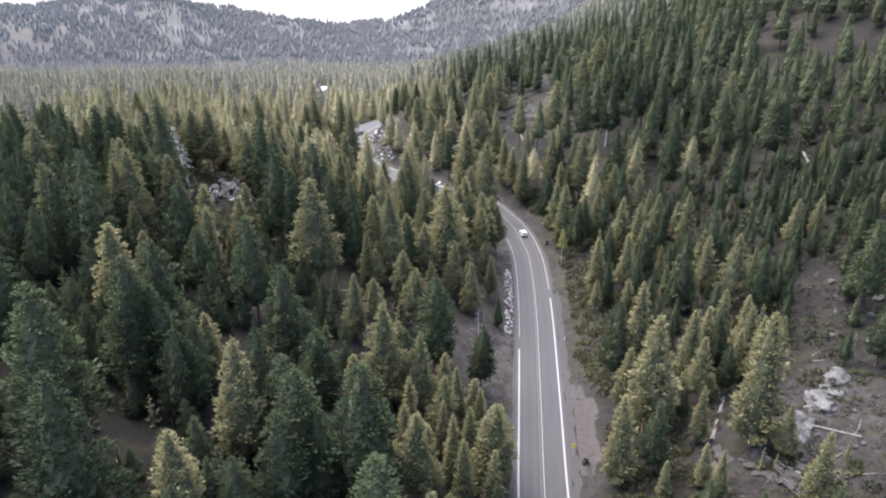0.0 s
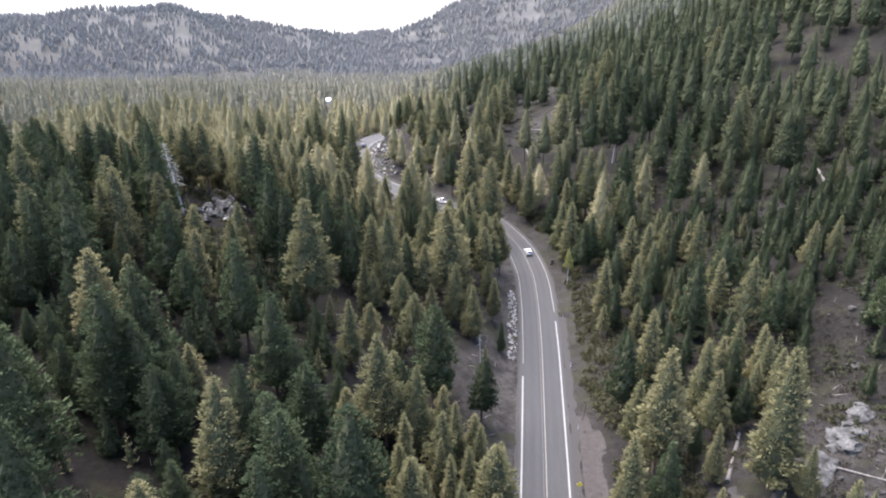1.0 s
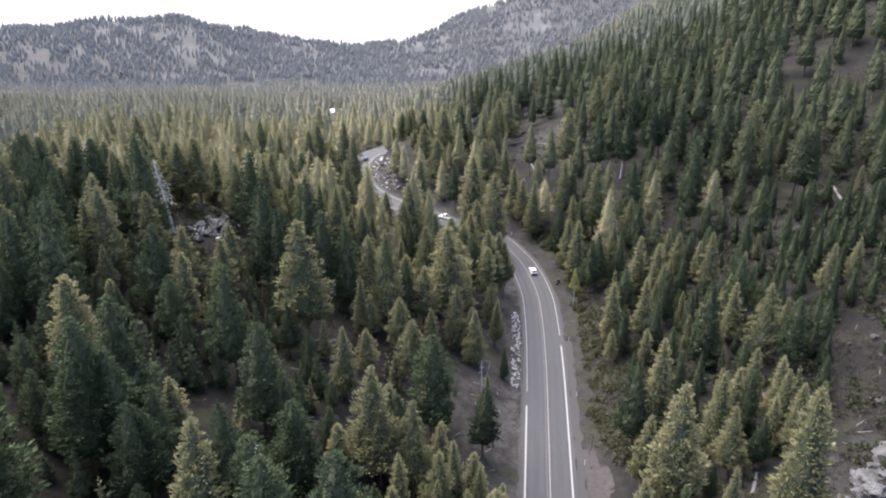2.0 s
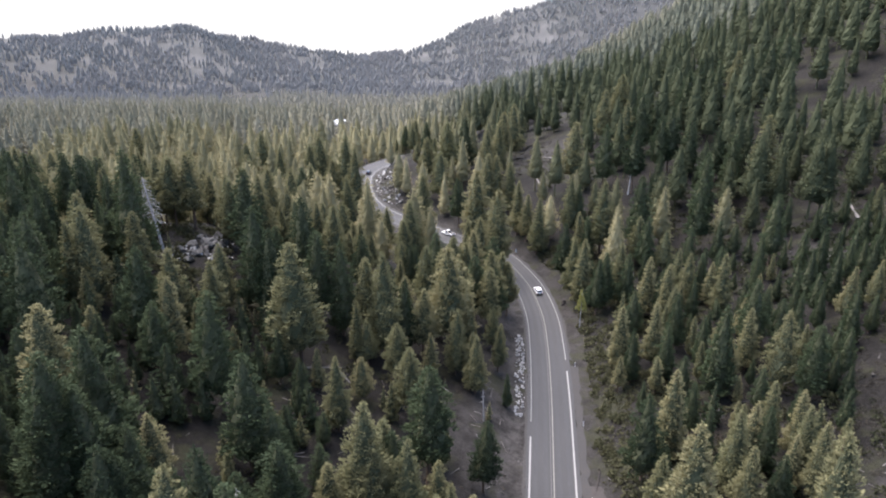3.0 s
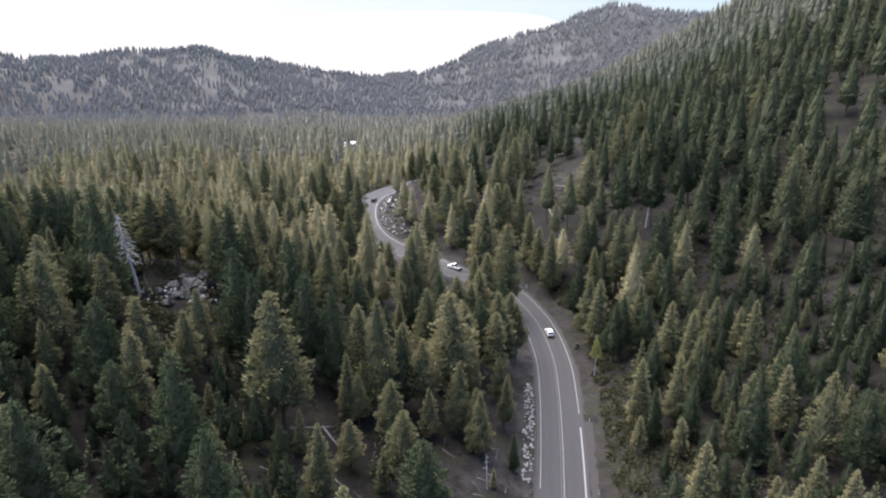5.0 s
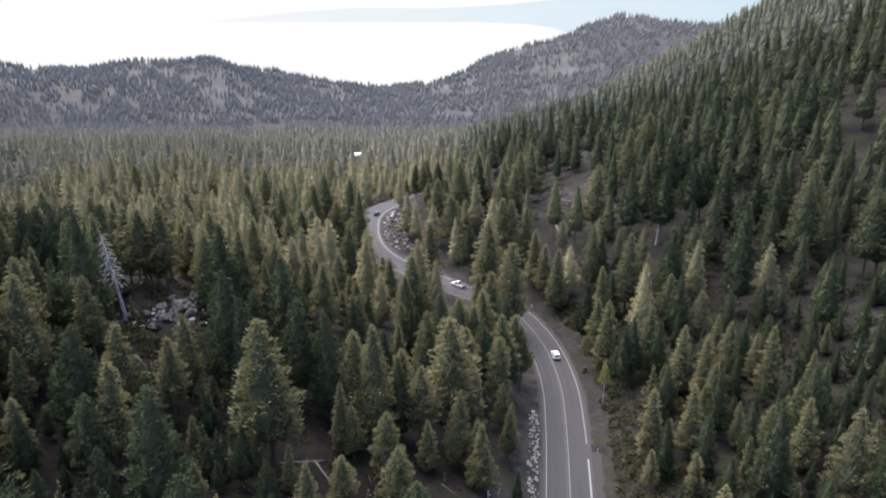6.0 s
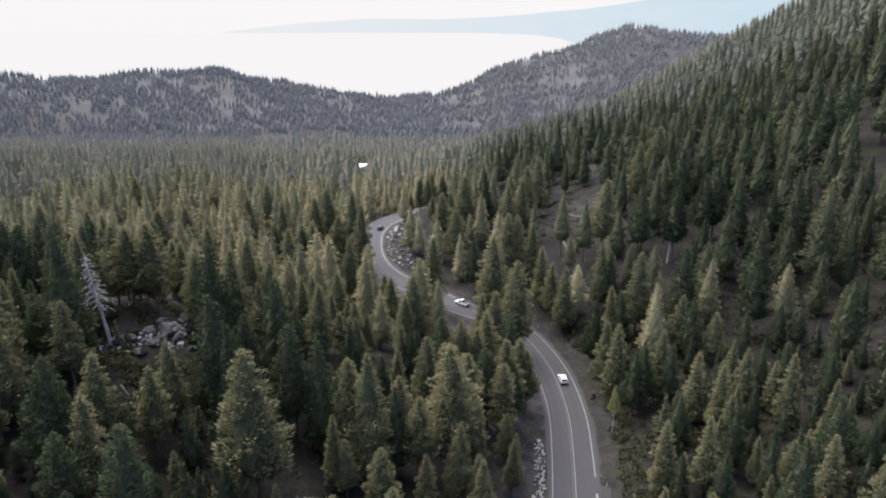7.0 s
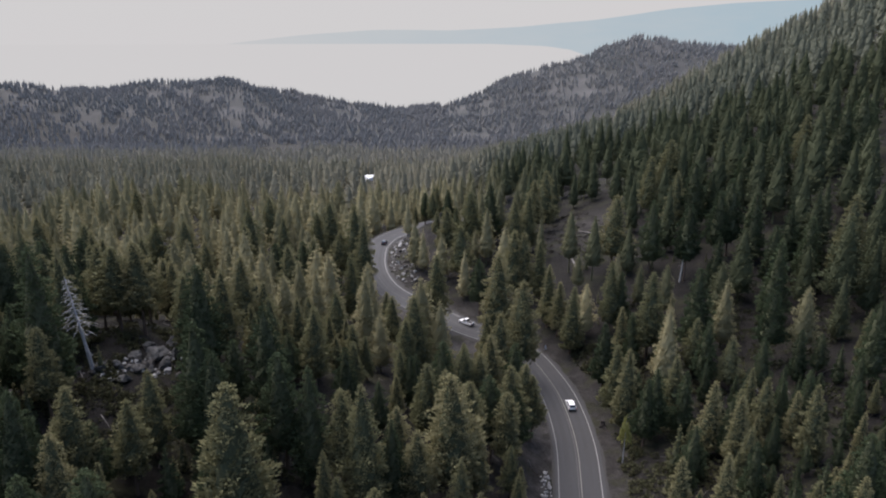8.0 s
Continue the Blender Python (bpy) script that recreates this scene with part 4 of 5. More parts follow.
outcrop = beds(900, -84, -44, 146, 194, lambda x, y, o: (np.hypot(x + 61, y - 170) < 19) & (np.hypot(x + 60.5, (y - 174) * 0.5) > 3.6) & (swell(x, y, 8) > -0.5))
knoll = beds(1500, -90, -6, 60, 200, lambda x, y, o: (o < -20) & ((swell(x, y, 17) > 0.3) | ((np.hypot(x + 60, y - 168) < 17) & (swell(x, y, 9) > -0.2))) & (np.hypot(x + 61, (y - 173) * 0.6) > 4.5))
for label, (x, y), low, high in (("olive-green roadside brush along the gravel shoulder", roadside, 0.6, 2.2), ("grey-green brush in open ground on the slope", slope, 0.7, 2.6),
                                 ("small dry grey-brown brush on the stony slope", stony, 0.35, 1.1), ("thin dry brush on the bank above the road", bank, 0.5, 1.3), ("dry grey-brown scrub in a bare hillside clearing", clearing, 0.5, 1.6), ("low brush on the shaded forest floor", knoll, 0.6, 1.8), ("dark green brush round the granite outcrop", outcrop, 0.8, 2.2)):
    wood("brush", label, (x, y), g.uniform(low, high, len(x)), SHRUBS, M_DRY if "dry" in label else M_SHRUB, g, (1.0, 1.5))["category"] = "brush"

# saplings among the brush
SAPLINGS = [crown_shape(95 + i, 16, 2.2, 2, 0.2, 0.03, 0.9, 0.5, 0.3, tuft_len=0.14) for i in range(3)]
x, y = beds(420, -90, 135, 62, 300, lambda x, y, o: (np.abs(o) > 13) & (swell(x, y, 31) > -0.2))
wood("saplings", "scattered waist-high conifer saplings between the trees", (x, y), g.uniform(1.5, 5.5, len(x)), SAPLINGS, M_NEEDLES_FAR, g)["category"] = "saplings"


# ---- dead wood ----
def limb(bm, a, b, r0, r1, sides=5, bend=0.0, rough=0.1, steps=4, rnd=random.Random(1)):
    """A tapered, knotty stick from a to b."""
    a, b = Vector(a), Vector(b)
    way = (b - a).normalized()
    side = way.orthogonal().normalized()
    up = way.cross(side)
    rows = []
    for j in range(steps + 1):
        t = j / steps
        c = a.lerp(b, t) + Vector((0, 0, -1)) * bend * math.sin(t * 3.14159)
        r = r0 + (r1 - r0) * t
        rows.append([bm.verts.new(c + (side * math.cos(k / sides * 6.283) + up * math.sin(k / sides * 6.283)) * r * rnd.uniform(1 - rough, 1 + rough)) for k in range(sides)])
    for p, q in zip(rows, rows[1:]):
        for k in range(sides):
            bm.faces.new((p[k], p[(k + 1) % sides], q[(k + 1) % sides], q[k]))
    bm.faces.new(rows[0][::-1])
    bm.faces.new(rows[-1])


def fallen_log(x0, y0, x1, y1, r0, r1, label, material=None, stubs=4, seed=0):
    """A fallen trunk that lies on the ground between two places."""
    rnd = random.Random(seed)
    z0, z1 = land_at(x0, y0) + r0 * 0.75, land_at(x1, y1) + r1 * 0.75
    thing = tagged(new("fallen_log"), label, "log", "fallen logs")
    thing.location = (x0, y0, z0 - r0)
    at = Vector(thing.location)
    bm = bmesh.new()
    limb(bm, Vector((x0, y0, z0)) - at, Vector((x1, y1, z1)) - at, r0, r1, 8, 0.0, 0.12, 6, rnd)
    part("trunk", bm, material or M_DEAD, thing)
    for _ in range(stubs):
        t = rnd.uniform(0.25, 0.95)
        p = Vector((x0, y0, z0)).lerp(Vector((x1, y1, z1)), t) - at
        bm = bmesh.new()
        limb(bm, p, p + Vector((rnd.uniform(-1, 1), rnd.uniform(-1, 1), rnd.uniform(0.1, 0.8))) * rnd.uniform(0.5, 1.3), r1 * 0.5, 0.02, 4, 0, 0.1, 2, rnd)
        part("branch_stub", bm, material or M_DEAD, thing)
    return thing


fallen_log(46.8, 101.5, 52.6, 112.6, 0.42, 0.25, "straight bleached fallen trunk on the open slope", seed=1)
fallen_log(53.2, 94.6, 58.4, 86.8, 0.26, 0.14, "thin grey fallen trunk across granite", seed=2)
fallen_log(62.4, 99.6, 68.0, 94.2, 0.25, 0.12, "thin grey fallen trunk beside an outcrop", seed=3)
fallen_log(56.5, 121.0, 58.5, 117.5, 0.32, 0.26, "short pale broken trunk behind a conifer", seed=4)
fallen_log(111.6, 212.0, 115.0, 224.0, 0.5, 0.28, "pale barkless fallen trunk on the hillside", seed=5)
fallen_log(138.6, 244.0, 140.0, 250.0, 0.4, 0.25, "pale barkless fallen trunk high on the hillside", seed=6)
fallen_log(30.2, 284.0, 28.6, 296.5, 0.42, 0.22, "pale fallen trunk in the bare clearing", seed=7)
fallen_log(37.5, 311.0, 33.0, 318.0, 0.3, 0.2, "grey fallen trunk in the bare clearing", seed=8)
fallen_log(-29.5, 142.5, -22.0, 147.5, 0.25, 0.12, "thin grey fallen trunk on the forest floor", seed=9)
fallen_log(-24.5, 146.0, -18.0, 139.5, 0.2, 0.1, "thin grey fallen trunk leaning over another", seed=10)
fallen_log(-31.5, 112.5, -24.5, 118.5, 0.22, 0.1, "thin grey fallen trunk in deep shade", seed=11)
fallen_log(58.0, 89.0, 64.0, 92.0, 0.16, 0.08, "thin crooked dead branch on stony ground", seed=12)

bm = bmesh.new()
rnd = random.Random(31)
x, y = beds(1400, -80, 125, 62, 230, lambda x, y, o: np.abs(o) > 10)
for px, py in zip(x[:620], y[:620]):
    turn, s = rnd.uniform(0, 6.3), rnd.uniform(0.6, 3.4)
    ex, ey = px + math.cos(turn) * s, py + math.sin(turn) * s
    limb(bm, (px, py, land_at(px, py) + 0.06), (ex, ey, land_at(ex, ey) + rnd.uniform(0.03, 0.5)), 0.04 + 0.02 * s, 0.02, 3, 0, 0.1, 1, rnd)
tagged(part("fallen_branches", bm, M_DEAD, None), "grey fallen branches strewn over the forest floor", "branches", kind="stuff")


def snag(x, y, top, label, lean=(0.0, 0.0), branches=30, reach=3.2, thick=0.38):
    """A dead standing tree, bleached, with bare drooping limbs."""
    rnd = random.Random(int(x * 7 + y))
    z = land_at(x, y)
    h = top - z
    thing = tagged(new("dead_tree"), label, "dead tree")
    thing.location = (x, y, z - 0.2)
    tip = Vector((lean[0], lean[1], h))
    bm = bmesh.new()
    limb(bm, (0, 0, 0), tip, thick, 0.05, 8, 0, 0.08, 10, rnd)
    part("trunk", bm, M_SNAG, thing)
    for i in range(branches):
        t = 0.45 + 0.53 * (i + rnd.random()) / branches
        turn, s = i * 2.4 + rnd.uniform(-0.4, 0.4), reach * (1.08 - t) / 0.65 * rnd.uniform(0.6, 1.1) + 0.25
        p = tip * t
        q = p + Vector((math.cos(turn) * s, math.sin(turn) * s, -0.35 * s + rnd.uniform(-0.1, 0.25)))
        bm = bmesh.new()
        limb(bm, p, q, 0.05, 0.015, 4, -0.12 * s, 0.1, 3, rnd)
        for _ in range(3):
            u = rnd.uniform(0.4, 0.95)
            m = p.lerp(q, u) + Vector((0, 0, 0.12 * s * math.sin(u * 3.14)))
            limb(bm, m, m + Vector((rnd.uniform(-1, 1), rnd.uniform(-1, 1), rnd.uniform(-0.5, 0.2))) * 0.3 * s, 0.035, 0.012, 3, 0, 0.1, 1, rnd)
        part("branch", bm, M_SNAG, thing)
    return thing


snag(-66.0, 165.2, 34.0, "bleached dead conifer with bare drooping branches, beside granite boulders", (-2.2, -0.6), 64, 3.6)
snag(6.3, 144.5, -4.5, "thin bare dead trunk on the bank by the road", (-0.3, 0.2), 6, 0.7, 0.12)
snag(58.5, 263.0, 12.0, "grey dead trunk among hillside conifers", (0.5, 0.0), 10, 1.2, 0.25)
snag(93.0, 262.0, 24.0, "pale dead trunk among hillside conifers", (0.4, 0.3), 10, 1.2, 0.25)
snag(-26.5, 92.6, 13.0, "small grey dead conifer between living ones", (0.2, 0.1), 22, 1.8, 0.16)


# ---- rocks ----
def boulder_mesh(seed, angular=5, material=None):
    """A rough granite block: a sphere cut by flat faces and roughened."""
    rnd = random.Random(seed)
    bm = bmesh.new()
    bmesh.ops.create_icosphere(bm, subdivisions=3, radius=1.0)
    planes = [(Vector((rnd.gauss(0, 1), rnd.gauss(0, 1), rnd.gauss(0, 0.8))).normalized(), rnd.uniform(0.38, 0.72)) for _ in range(angular + 6)]
    for v in bm.verts:
        for n, d in planes:
            over = v.co.dot(n) - d
            if over > 0:
                v.co -= n * over * 0.92
        q = v.co + Vector((seed * 3.1, 0, 0))
        v.co += v.co.normalized() * (0.17 * noise.noise(q * 2.3) + 0.1 * noise.noise(q * 5.5) - 0.1 * max(0, 0.35 - abs(noise.noise(q * 1.7))))
    me = bpy.data.meshes.new("boulder")
    bm.to_mesh(me)
    bm.free()
    me.materials.append(material or M_GRANITE)
    return me


CRAGS = [boulder_mesh(s, 12, M_CRAG) for s in (21, 22, 23, 24, 25)]
ROCKS = [boulder_mesh(s, 5 + s % 4) for s in range(1, 9)]
PALE = [boulder_mesh(s, 6, M_STONE) for s in range(11, 15)]
rock_rnd = random.Random(12)


def rock(x, y, size, label, group="", flat=0.7, sunk=0.3, name="boulder", meshes=None):
    ob = new(name, rock_rnd.choice(meshes or ROCKS))
    sx, sy, sz = size * rock_rnd.uniform(0.75, 1.3), size * rock_rnd.uniform(0.75, 1.3), size * flat * rock_rnd.uniform(0.8, 1.2)
    ob.matrix_basis = pose(x, y, land_at(x, y) + sz * (1 - 2 * sunk) * 0.75, rock_rnd.uniform(-14, 14), rock_rnd.uniform(-14, 14), rock_rnd.uniform(0, 360)) @ Matrix.Diagonal((sx, sy, sz, 1))
    return tagged(ob, label, "rock", group)


def rocks_along(n, x0, y0, x1, y1, wide, low, high, label, group, **kw):
    for i in range(n):
        t = (i + rock_rnd.random()) / n
        rock(x0 + (x1 - x0) * t + rock_rnd.gauss(0, wide), y0 + (y1 - y0) * t + rock_rnd.gauss(0, wide), low + (high - low) * rock_rnd.random() ** 2, label, group, **kw)


rocks_along(38, -66, 164, -56, 180, 2.4, 0.3, 1.5, "pale grey granite boulder in a forest outcrop", "boulders of the outcrop")
for x, y, size in ((-59.8, 175.5, 2.4), (-58.0, 179.5, 2.0), (-60.8, 169.8, 1.7), (-62.8, 173.5, 1.6), (-61.2, 165.8, 1.5), (-65.5, 166.5, 1.4), (-60.5, 183.0, 1.6), (-57.5, 174.0, 1.5), (-59.0, 171.5, 1.2), (-62.0, 178.0, 1.3), (-63.5, 168.5, 1.1)):
    rock(x, y, size * 1.25, "craggy pale granite mass in a forest outcrop", "boulders of the outcrop", flat=0.75, sunk=0.3, meshes=CRAGS)
rocks_along(60, -65, 163, -56, 181, 2.4, 0.25, 0.95, "light broken rock in a forest outcrop", "boulders of the outcrop", meshes=PALE)
for i in range(len(LINE)):
    if 150 < LINE[i][1] < 189:
        for _ in range(10):
            p = LINE[i] + SIDE[i] * rock_rnd.uniform(-8.2, -6.0) + TANGENT[i] * rock_rnd.uniform(-1.3, 1.3)
            rock(p[0], p[1], rock_rnd.uniform(0.2, 0.5), "light grey broken stone heaped beside the road", "roadside stones", flat=0.8, sunk=0.2, name="stone", meshes=PALE)
rocks_along(16, 58.5, 98.5, 72.5, 111.5, 1.3, 0.5, 1.5, "weathered granite slab in an outcrop on the slope", "slabs of the slope", flat=0.5, sunk=0.4)
rocks_along(20, 59.5, 99.0, 72.5, 111.0, 1.1, 1.5, 3.3, "craggy weathered granite mass on the slope", "slabs of the slope", flat=0.55, sunk=0.4, meshes=CRAGS)
rocks_along(22, 46, 96, 57, 85, 2.6, 1.0, 3.2, "flat granite slab half buried in the slope", "slabs of the slope", flat=0.22, sunk=0.4)
rocks_along(34, 56, 88, 78, 100, 4.5, 0.2, 0.9, "small granite rock on stony ground", "slabs of the slope", flat=0.5)
rocks_along(14, 78, 122, 92, 132, 3.0, 0.5, 1.6, "pale granite rock among brush", "rocks among the brush", flat=0.5)
rocks_along(12, 84, 140, 96, 148, 3.0, 0.5, 1.5, "pale granite rock among brush", "rocks among the brush", flat=0.5)
rocks_along(18, 46.5, 282, 51.5, 326, 1.2, 0.6, 1.7, "pale granite boulder on the hillside", "boulders of the hillside", flat=0.7)
rocks_along(10, 86, 196, 98, 202, 2.6, 0.4, 1.2, "grey rock in a bare clearing", "rocks of the clearing", flat=0.45)
for i in range(len(LINE)):
    if 296 < LINE[i][1] < 362 and LINE[i][0] < -20:
        for _ in range(8):
            p = LINE[i] + SIDE[i] * rock_rnd.uniform(6.4, 14.5) + TANGENT[i] * rock_rnd.uniform(-1.3, 1.3)
            rock(p[0], p[1], rock_rnd.uniform(0.35, 1.25), "pale granite rock in the cut above the bend", "rocks of the cut", sunk=0.38, name="rock", meshes=rock_rnd.choice((PALE, ROCKS, CRAGS)))
for x, y, s in ((11.3, 139.0, 0.5), (13.2, 136.0, 0.3), (9.5, 126.0, 0.45), (12.3, 118.0, 0.35), (27.0, 124.0, 0.3), (28.4, 147.0, 0.35), (30.1, 131.0, 0.45), (11.0, 97.0, 0.3)):
    rock(x, y, s, "small pale stone beside the road", "stray roadside stones", name="stone")


# ---- small things along the road ----
def on_road(y, d):
    i = int(np.argmin(np.abs(LINE[:, 1] - y)))
    p = LINE[i] + SIDE[i] * d
    return float(p[0]), float(p[1]), math.degrees(math.atan2(-TANGENT[i][0], TANGENT[i][1])), float(road_height(LINE[i][1]))


def box(name, size, at, material, parent, bevel=0.02, label=""):
    bm = bmesh.new()
    bmesh.ops.create_cube(bm, size=1)
    bmesh.ops.scale(bm, vec=size, verts=bm.verts)
    if bevel:
        bmesh.ops.bevel(bm, geom=bm.edges[:], offset=bevel, segments=2, affect='EDGES')
    bmesh.ops.translate(bm, vec=at, verts=bm.verts)
    return part(name, bm, material, parent, label)


def rod(name, r, z0, z1, material, parent, x=0.0, y=0.0):
    bm = bmesh.new()
    limb(bm, (x, y, z0), (x, y, z1), r, r, 10, 0, 0.0, 1)
    return part(name, bm, material, parent)


def warning_sign(y, d):
    x, y, turn, z = on_road(y, d)
    t = tagged(new("road_sign"), "small yellow diamond warning sign on a steel post", "road sign")
    t.matrix_basis = pose(x, y, land_at(x, y), 0, 0, turn)
    rod("post", 0.045, -0.2, 2.5, M_STEEL, t)
    bm = bmesh.new()
    bmesh.ops.create_cube(bm, size=1)
    bmesh.ops.scale(bm, vec=(0.8, 0.02, 0.8), verts=bm.verts)
    bmesh.ops.bevel(bm, geom=[e for e in bm.edges if abs((e.verts[0].co - e.verts[1].co).y) > 0.01], offset=0.06, segments=2, affect='EDGES')
    bmesh.ops.rotate(bm, cent=(0, 0, 0), matrix=Matrix.Rotation(radians(45), 3, 'Y'), verts=bm.verts)
    bmesh.ops.translate(bm, vec=(0, -0.06, 2.2), verts=bm.verts)
    panel = part("panel", bm, M_SIGN, t)
    box("bar", (0.07, 0.01, 0.42), (0, -0.078, 2.2), M_TYRE, panel, 0)


def marker_post(y, d, h=1.1, wide=0.11, label="white plastic marker post beside the road"):
    x, y, turn, z = on_road(y, d)
    t = tagged(new("marker_post"), label, "marker post", "roadside markers")
    t.matrix_basis = pose(x, y, land_at(x, y), 0, 0, turn)
    box("post", (wide, 0.04, h + 0.2), (0, 0, h / 2 - 0.1), M_WHITE, t, 0.012)
    box("reflector", (wide * 0.7, 0.012, 0.14), (0, -0.028, h - 0.14), M_STEEL, t, 0.003)


warning_sign(106.4, 5.9)
for y, d in ((148.6, 6.7), (126.5, 6.9), (173.0, 6.4), (300.0, 6.4)):
    marker_post(y, d)
marker_post(243.5, 6.8, 1.5, 0.5, "wide white utility marker beside the bend")
marker_post(279.0, 7.6, 1.4, 0.9, "small white sign board on the far side of the road")


def burnt_stump(x, y, r, h, tail, label):
    rnd = random.Random(int(x * 3))
    t = tagged(new("burnt_stump"), label, "stump")
    t.location = (x, y, land_at(x, y))
    bm = bmesh.new()
    limb(bm, (0, 0, -0.3), (0.1, 0.15, h), r * 1.3, r * 0.75, 9, 0, 0.25, 5, rnd)
    part("stump", bm, M_CHAR, t)
    bm = bmesh.new()
    limb(bm, (0.2, -0.3, 0.25), tail, r * 0.6, 0.12, 7, 0, 0.2, 5, rnd)
    part("fallen_trunk", bm, M_CHAR, t)


burnt_stump(25.0, 103.4, 0.55, 1.7, (0.7, -8.0, 0.3), "black burnt stump with its charred trunk fallen beside the road")
burnt_stump(30.4, 208.0, 0.6, 1.6, (1.6, -3.2, 0.2), "black burnt stump and log by the bend")
burnt_stump(31.8, 166.0, 0.18, 0.4, (-0.6, -8.5, 0.1), "thin charred log in the brush beside the shoulder")
burnt_stump(31.2, 154.0, 0.16, 0.3, (-0.4, -9.0, 0.1), "thin charred log in the brush beside the shoulder")
burnt_stump(28.6, 134.0, 0.18, 0.4, (-1.4, -6.0, 0.1), "thin charred log at the edge of the shoulder")


def aspen(x, y, top, label, bushy=False):
    """A small broad-leaved tree with a thin pale stem."""
    z = land_at(x, y)
    h = top - z
    t = tagged(new("aspen_tree"), label, "tree")
    t.location = (x, y, z - 0.1)
    rnd = random.Random(3)
    bm = bmesh.new()
    limb(bm, (0, 0, 0), (0.1, 0.05, h * 0.85), 0.14, 0.03, 7, 0, 0.1, 6, rnd)
    part("trunk", bm, M_SNAG, t)
    v, n, _ = shrub_shape(33, 190, 0.16)
    low, wide = (0.1, 1.0) if bushy else (0.5, 0.2)
    for i in range(6):
        bm = bmesh.new()
        p = Vector((0.05, 0.02, h * (low + 0.08 * i)))
        limb(bm, p, p + Vector((math.cos(i * 2.4), math.sin(i * 2.4), 0.9)) * h * 0.11, 0.03, 0.01, 4, 0, 0.1, 2, rnd)
        part("branch", bm, M_DEAD, t)
    v = v.copy()
    v[:, 2] = v[:, 2] * 1.6
    v[:, :2] *= (1 - 0.55 * np.clip(v[:, 2:3] / 1.1, 0, 1)) * h * wide
    v[:, 2] = h * low + v[:, 2] / 1.15 * h * (1 - low)
    v[:, 2] -= v[:, 2].max() - h
    new("crown", mesh_from("crown", v, np.arange(len(v)).reshape(-1, 3), M_GOLD, normals=n)).parent = t


aspen(32.9, 192.6, -2.6, "small yellow-green aspen on a thin pale trunk")
aspen(-47.9, 303.0, -9.0, "yellow-green roadside bush before the bend", True)
plant(7.4, 145.5, None, "young", height=4.6, wide=1.5)


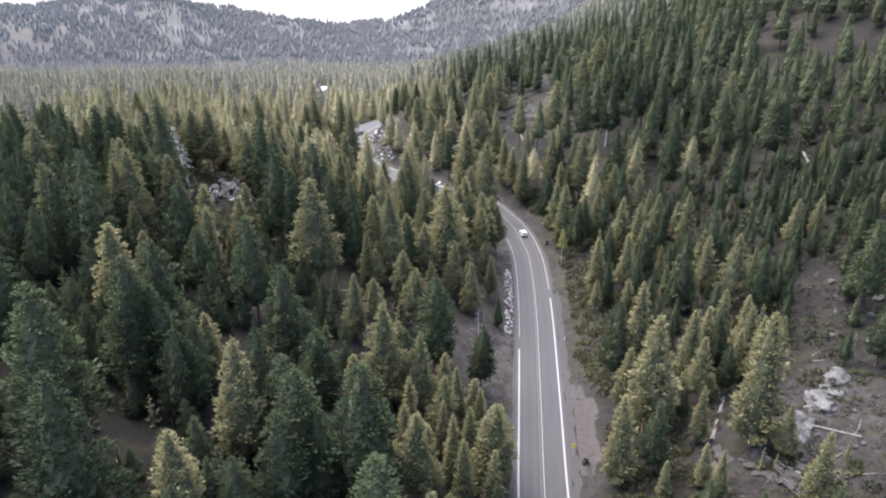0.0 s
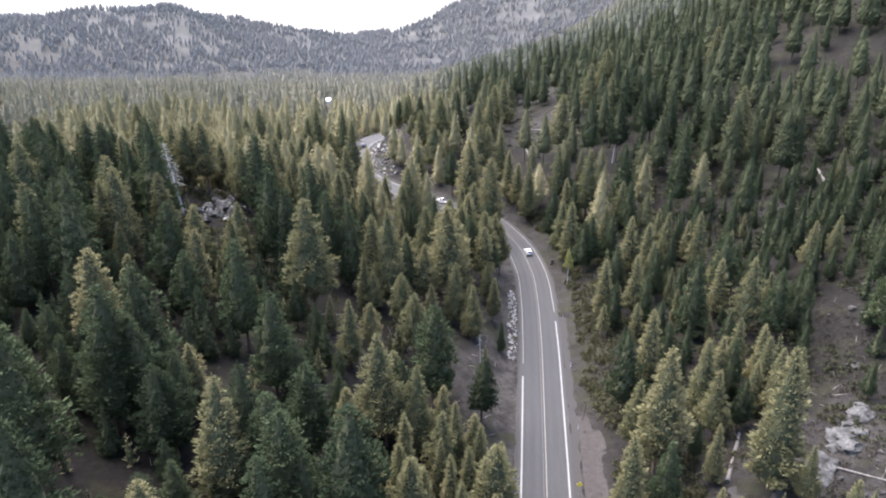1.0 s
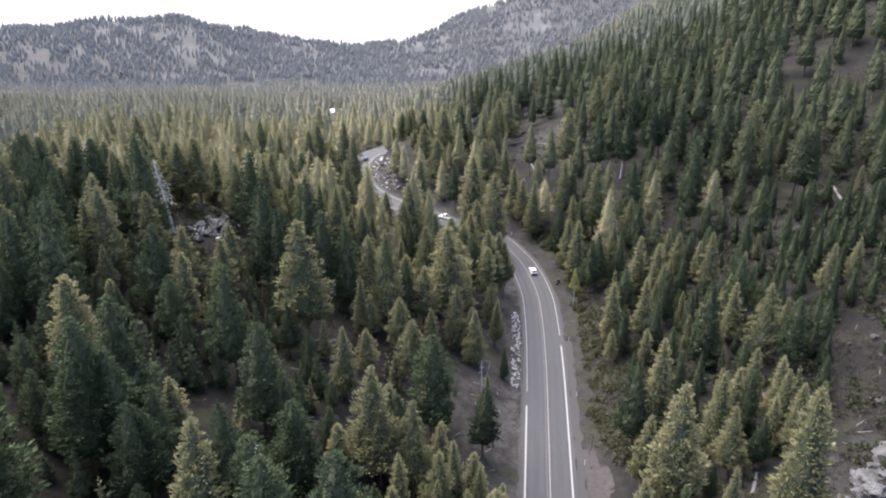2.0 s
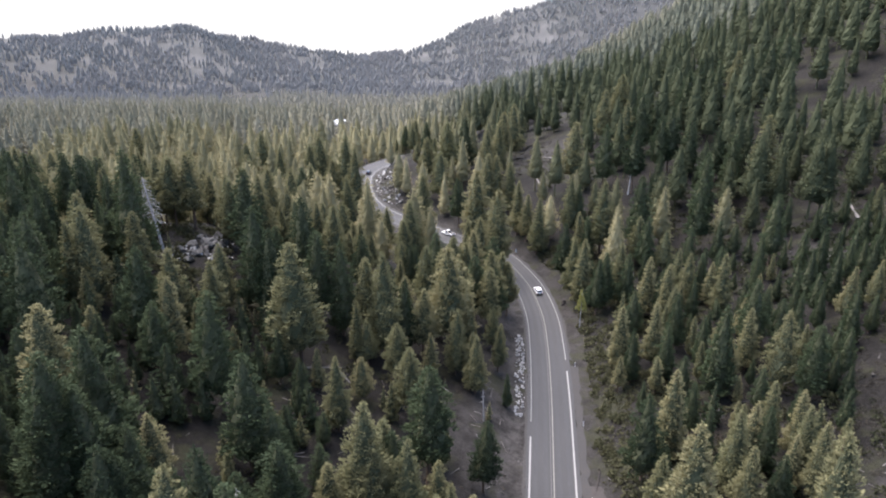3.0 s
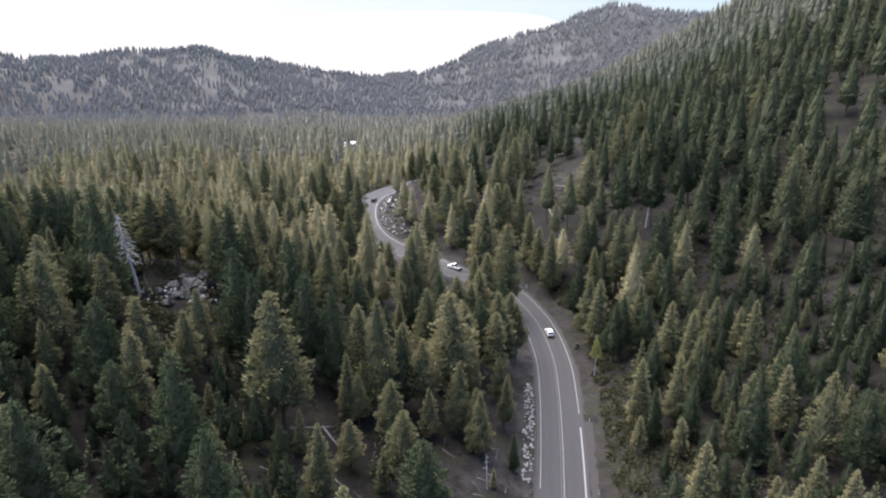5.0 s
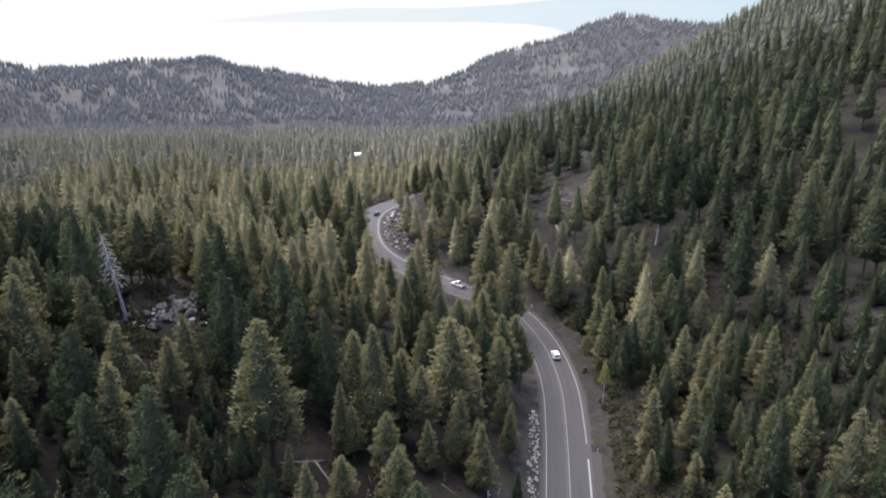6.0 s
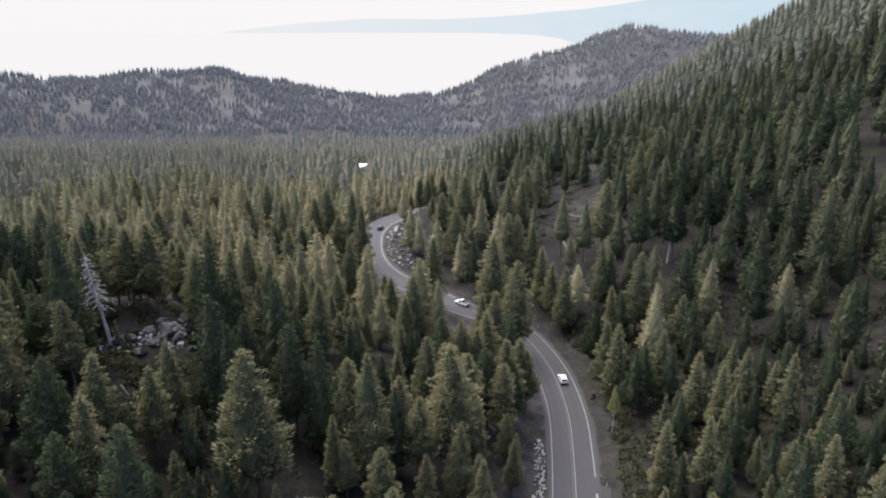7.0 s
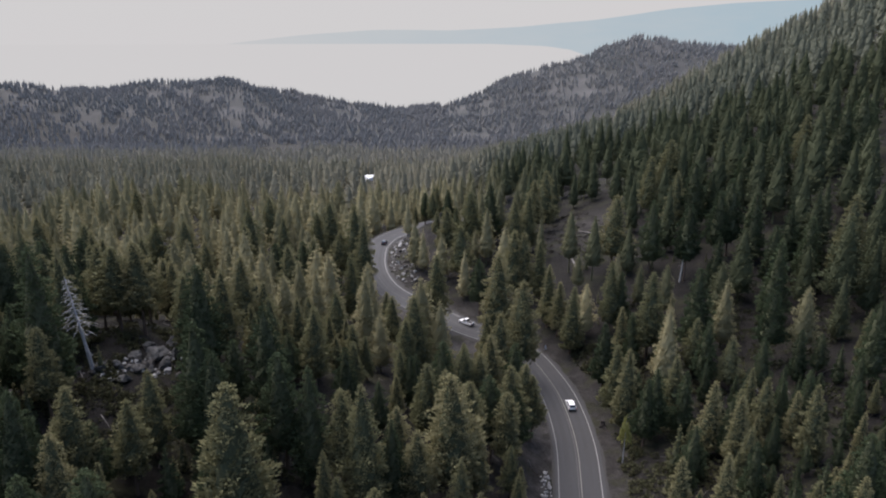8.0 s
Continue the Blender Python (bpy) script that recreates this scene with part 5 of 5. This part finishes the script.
# ---- cars on the road ----
def car(y, d, turned, paint, label, length=4.6, wide=1.85, high=1.6, pickup=False):
    x, y, turn, z = on_road(y, d)
    c = tagged(new("car"), label, "car", "cars on the road")
    c.matrix_basis = pose(x, y, z + 0.02, 0, 0, turn + (180 if turned else 0))
    L, W, H = length / 2, wide / 2, high

    def shell(name, profile, half, top_half, material, parent):
        """A body from a side profile of (along, up), drawn across the width and narrowed towards the top."""
        bm = bmesh.new()
        lo, hi = min(p[1] for p in profile), max(p[1] for p in profile)
        rings = []
        for s in (-1, 1):
            rings.append([bm.verts.new((s * (half + (top_half - half) * max(0, (v - lo) / (hi - lo))), u, v)) for u, v in profile])
        n = len(profile)
        for k in range(n):
            bm.faces.new((rings[0][k], rings[0][(k + 1) % n], rings[1][(k + 1) % n], rings[1][k]))
        bm.faces.new(rings[0][::-1])
        bm.faces.new(rings[1])
        bmesh.ops.recalc_face_normals(bm, faces=bm.faces)
        bmesh.ops.bevel(bm, geom=bm.edges[:], offset=0.05, segments=2, affect='EDGES')
        return part(name, bm, material, parent)

    body = shell("body", [(-L, 0.38), (-L + 0.1, 0.3), (L - 0.1, 0.3), (L, 0.42), (L - 0.03, 0.72), (L - 0.35, 0.86), (0.95, 0.98), (-L + 0.05, 0.98), (-L, 0.8)], W, W * 0.96, paint, c)
    if pickup:
        shell("cabin", [(-0.55, 0.96), (1.15, 0.96), (0.5, H), (-0.4, H)], W * 0.93, W * 0.76, paint, c)
        box("load_bed", (wide * 0.8, length * 0.33, 0.06), (0, -L * 0.6, 1.0), M_TYRE, c, 0.01)
        back, front, roof = -0.56, 1.02, (-0.35, 0.45)
    else:
        shell("cabin", [(-L + 0.12, 0.96), (1.1, 0.96), (0.35, H), (-L + 0.5, H)], W * 0.94, W * 0.74, paint, c)
        back, front, roof = -L + 0.12, 0.98, (-L + 0.55, 0.3)

    def pane(name, corners):
        bm = bmesh.new()
        vs = [bm.verts.new(v) for v in corners]
        f = bm.faces.new(vs)
        r = bmesh.ops.extrude_face_region(bm, geom=[f])
        bmesh.ops.translate(bm, vec=f.normal * 0.025 if f.normal.length else (0, 0, 0.02), verts=[g for g in r["geom"] if isinstance(g, bmesh.types.BMVert)])
        bmesh.ops.recalc_face_normals(bm, faces=bm.faces)
        return part(name, bm, M_GLASS, c)

    k = H - 0.08
    pane("windscreen", [(-W * 0.84, front + 0.06, 1.04), (W * 0.84, front + 0.06, 1.04), (W * 0.7, roof[1] + 0.14, k), (-W * 0.7, roof[1] + 0.14, k)])
    pane("rear_window", [(W * 0.8, back - 0.02, 1.06), (-W * 0.8, back - 0.02, 1.06), (-W * 0.68, roof[0] - 0.1, k), (W * 0.68, roof[0] - 0.1, k)])
    for s in (-1, 1):
        pane("side_window", [(s * (W * 0.92 + 0.02), front - 0.2, 1.06), (s * (W * 0.78 + 0.02), roof[1] - 0.02, k), (s * (W * 0.78 + 0.02), roof[0] + 0.12, k), (s * (W * 0.92 + 0.02), back + 0.28, 1.06)])
        box("headlight", (0.36, 0.1, 0.14), (s * W * 0.7, L - 0.06, 0.68), M_LAMP_CLEAR, c, 0.03)
        box("tail_light", (0.2, 0.08, 0.26), (s * W * 0.84, -L + 0.01, 0.8), M_LAMP_RED, c, 0.02)
        box("mirror", (0.16, 0.1, 0.12), (s * (W + 0.07), 0.82, 1.06), paint, c, 0.03)
        for u in (-0.62 * L, 0.62 * L):
            bm = bmesh.new()
            limb(bm, (s * (W - 0.2), u, 0.33), (s * (W + 0.02), u, 0.33), 0.34, 0.34, 18, 0, 0.0, 1)
            tyre = part("tyre", bm, M_TYRE, c)
            bm = bmesh.new()
            limb(bm, (s * (W - 0.05), u, 0.33), (s * (W + 0.035), u, 0.33), 0.21, 0.19, 12, 0, 0.0, 1)
            part("rim", bm, M_RIM, tyre)
    box("bumper", (wide * 0.96, 0.16, 0.2), (0, -L + 0.0, 0.45), M_TYRE, c, 0.04)
    return c


car(217.0, 1.6, False, M_CAR_WHITE, "white car with dark glass on the bend of the road")
car(261.0, 2.2, False, M_CAR_WHITE, "pale pickup truck on the far stretch of road", 5.3, 1.95, 1.75, True)
car(346.0, 1.9, False, M_CAR_DARK, "dark car on the far bend", 4.5)

# dirt turnout beside the shoulder, and a pond far down the valley, its shine painted as a pale colour
bm = bmesh.new()
rnd = random.Random(8)
rows = []
for k in range(41):
    t = k / 40
    i = int(np.argmin(np.abs(LINE[:, 1] - (101 + 29 * t))))
    at, side = LINE[i] + TANGENT[i] * (101 + 29 * t - LINE[i][1]), SIDE[i]
    wide = 0.25 + 2.5 * abs(math.sin(t * 3.1416)) ** 0.6 * (1 + 0.22 * math.sin(t * 11)) + rnd.uniform(-0.25, 0.25)
    row = []
    for u in (0.0, 0.33, 0.66, 1.0):
        p = at + side * (7.0 + (wide + 1.9) * u)
        row.append(bm.verts.new((p[0], p[1], max(land_at(p[0], p[1]), -15.66) + (0.1 if 0 < u < 1 else 0.02))))
    rows.append(row)
for p, q in zip(rows, rows[1:]):
    for k in range(3):
        bm.faces.new((p[k], p[k + 1], q[k + 1], q[k]))
skirt = bmesh.ops.extrude_face_region(bm, geom=bm.faces[:])
bmesh.ops.translate(bm, vec=(0, 0, -0.5), verts=[v for v in skirt["geom"] if isinstance(v, bmesh.types.BMVert)])
bmesh.ops.recalc_face_normals(bm, faces=bm.faces)
a = Mat("pinkish_dirt", 0.95, 0.15)
a.colour(a.ramp(a.noise(0.9, 7, 0.7), (0.3, (0.023, 0.0208, 0.0195)), (0.7, (0.039, 0.0352, 0.0333))))
tagged(part("turnout", bm, a.bump(a.noise(4.0, 6, 0.7), 0.6, 0.1).m, None), "bare pinkish dirt turnout beside the road", "turnout", kind="structure")

bm = bmesh.new()
ring = []
for k in range(40):
    u = k / 40 * 6.283
    px, py = -149 + 5 * math.cos(u) * rnd.uniform(0.6, 1.2) + 3 * math.sin(u * 2), 801 + 15 * math.sin(u) * rnd.uniform(0.85, 1.1)
    ring.append(bm.verts.new((px, py, land_at(-151, 801) + 4.0)))
bm.faces.new(ring)
skirt = bmesh.ops.extrude_face_region(bm, geom=bm.faces[:])
bmesh.ops.translate(bm, vec=(0, 0, -6), verts=[v for v in skirt["geom"] if isinstance(v, bmesh.types.BMVert)])
bmesh.ops.recalc_face_normals(bm, faces=bm.faces)
tagged(part("pond", bm, M_LAKE, None), "small bright pond among the trees in the valley", "pond", kind="structure")
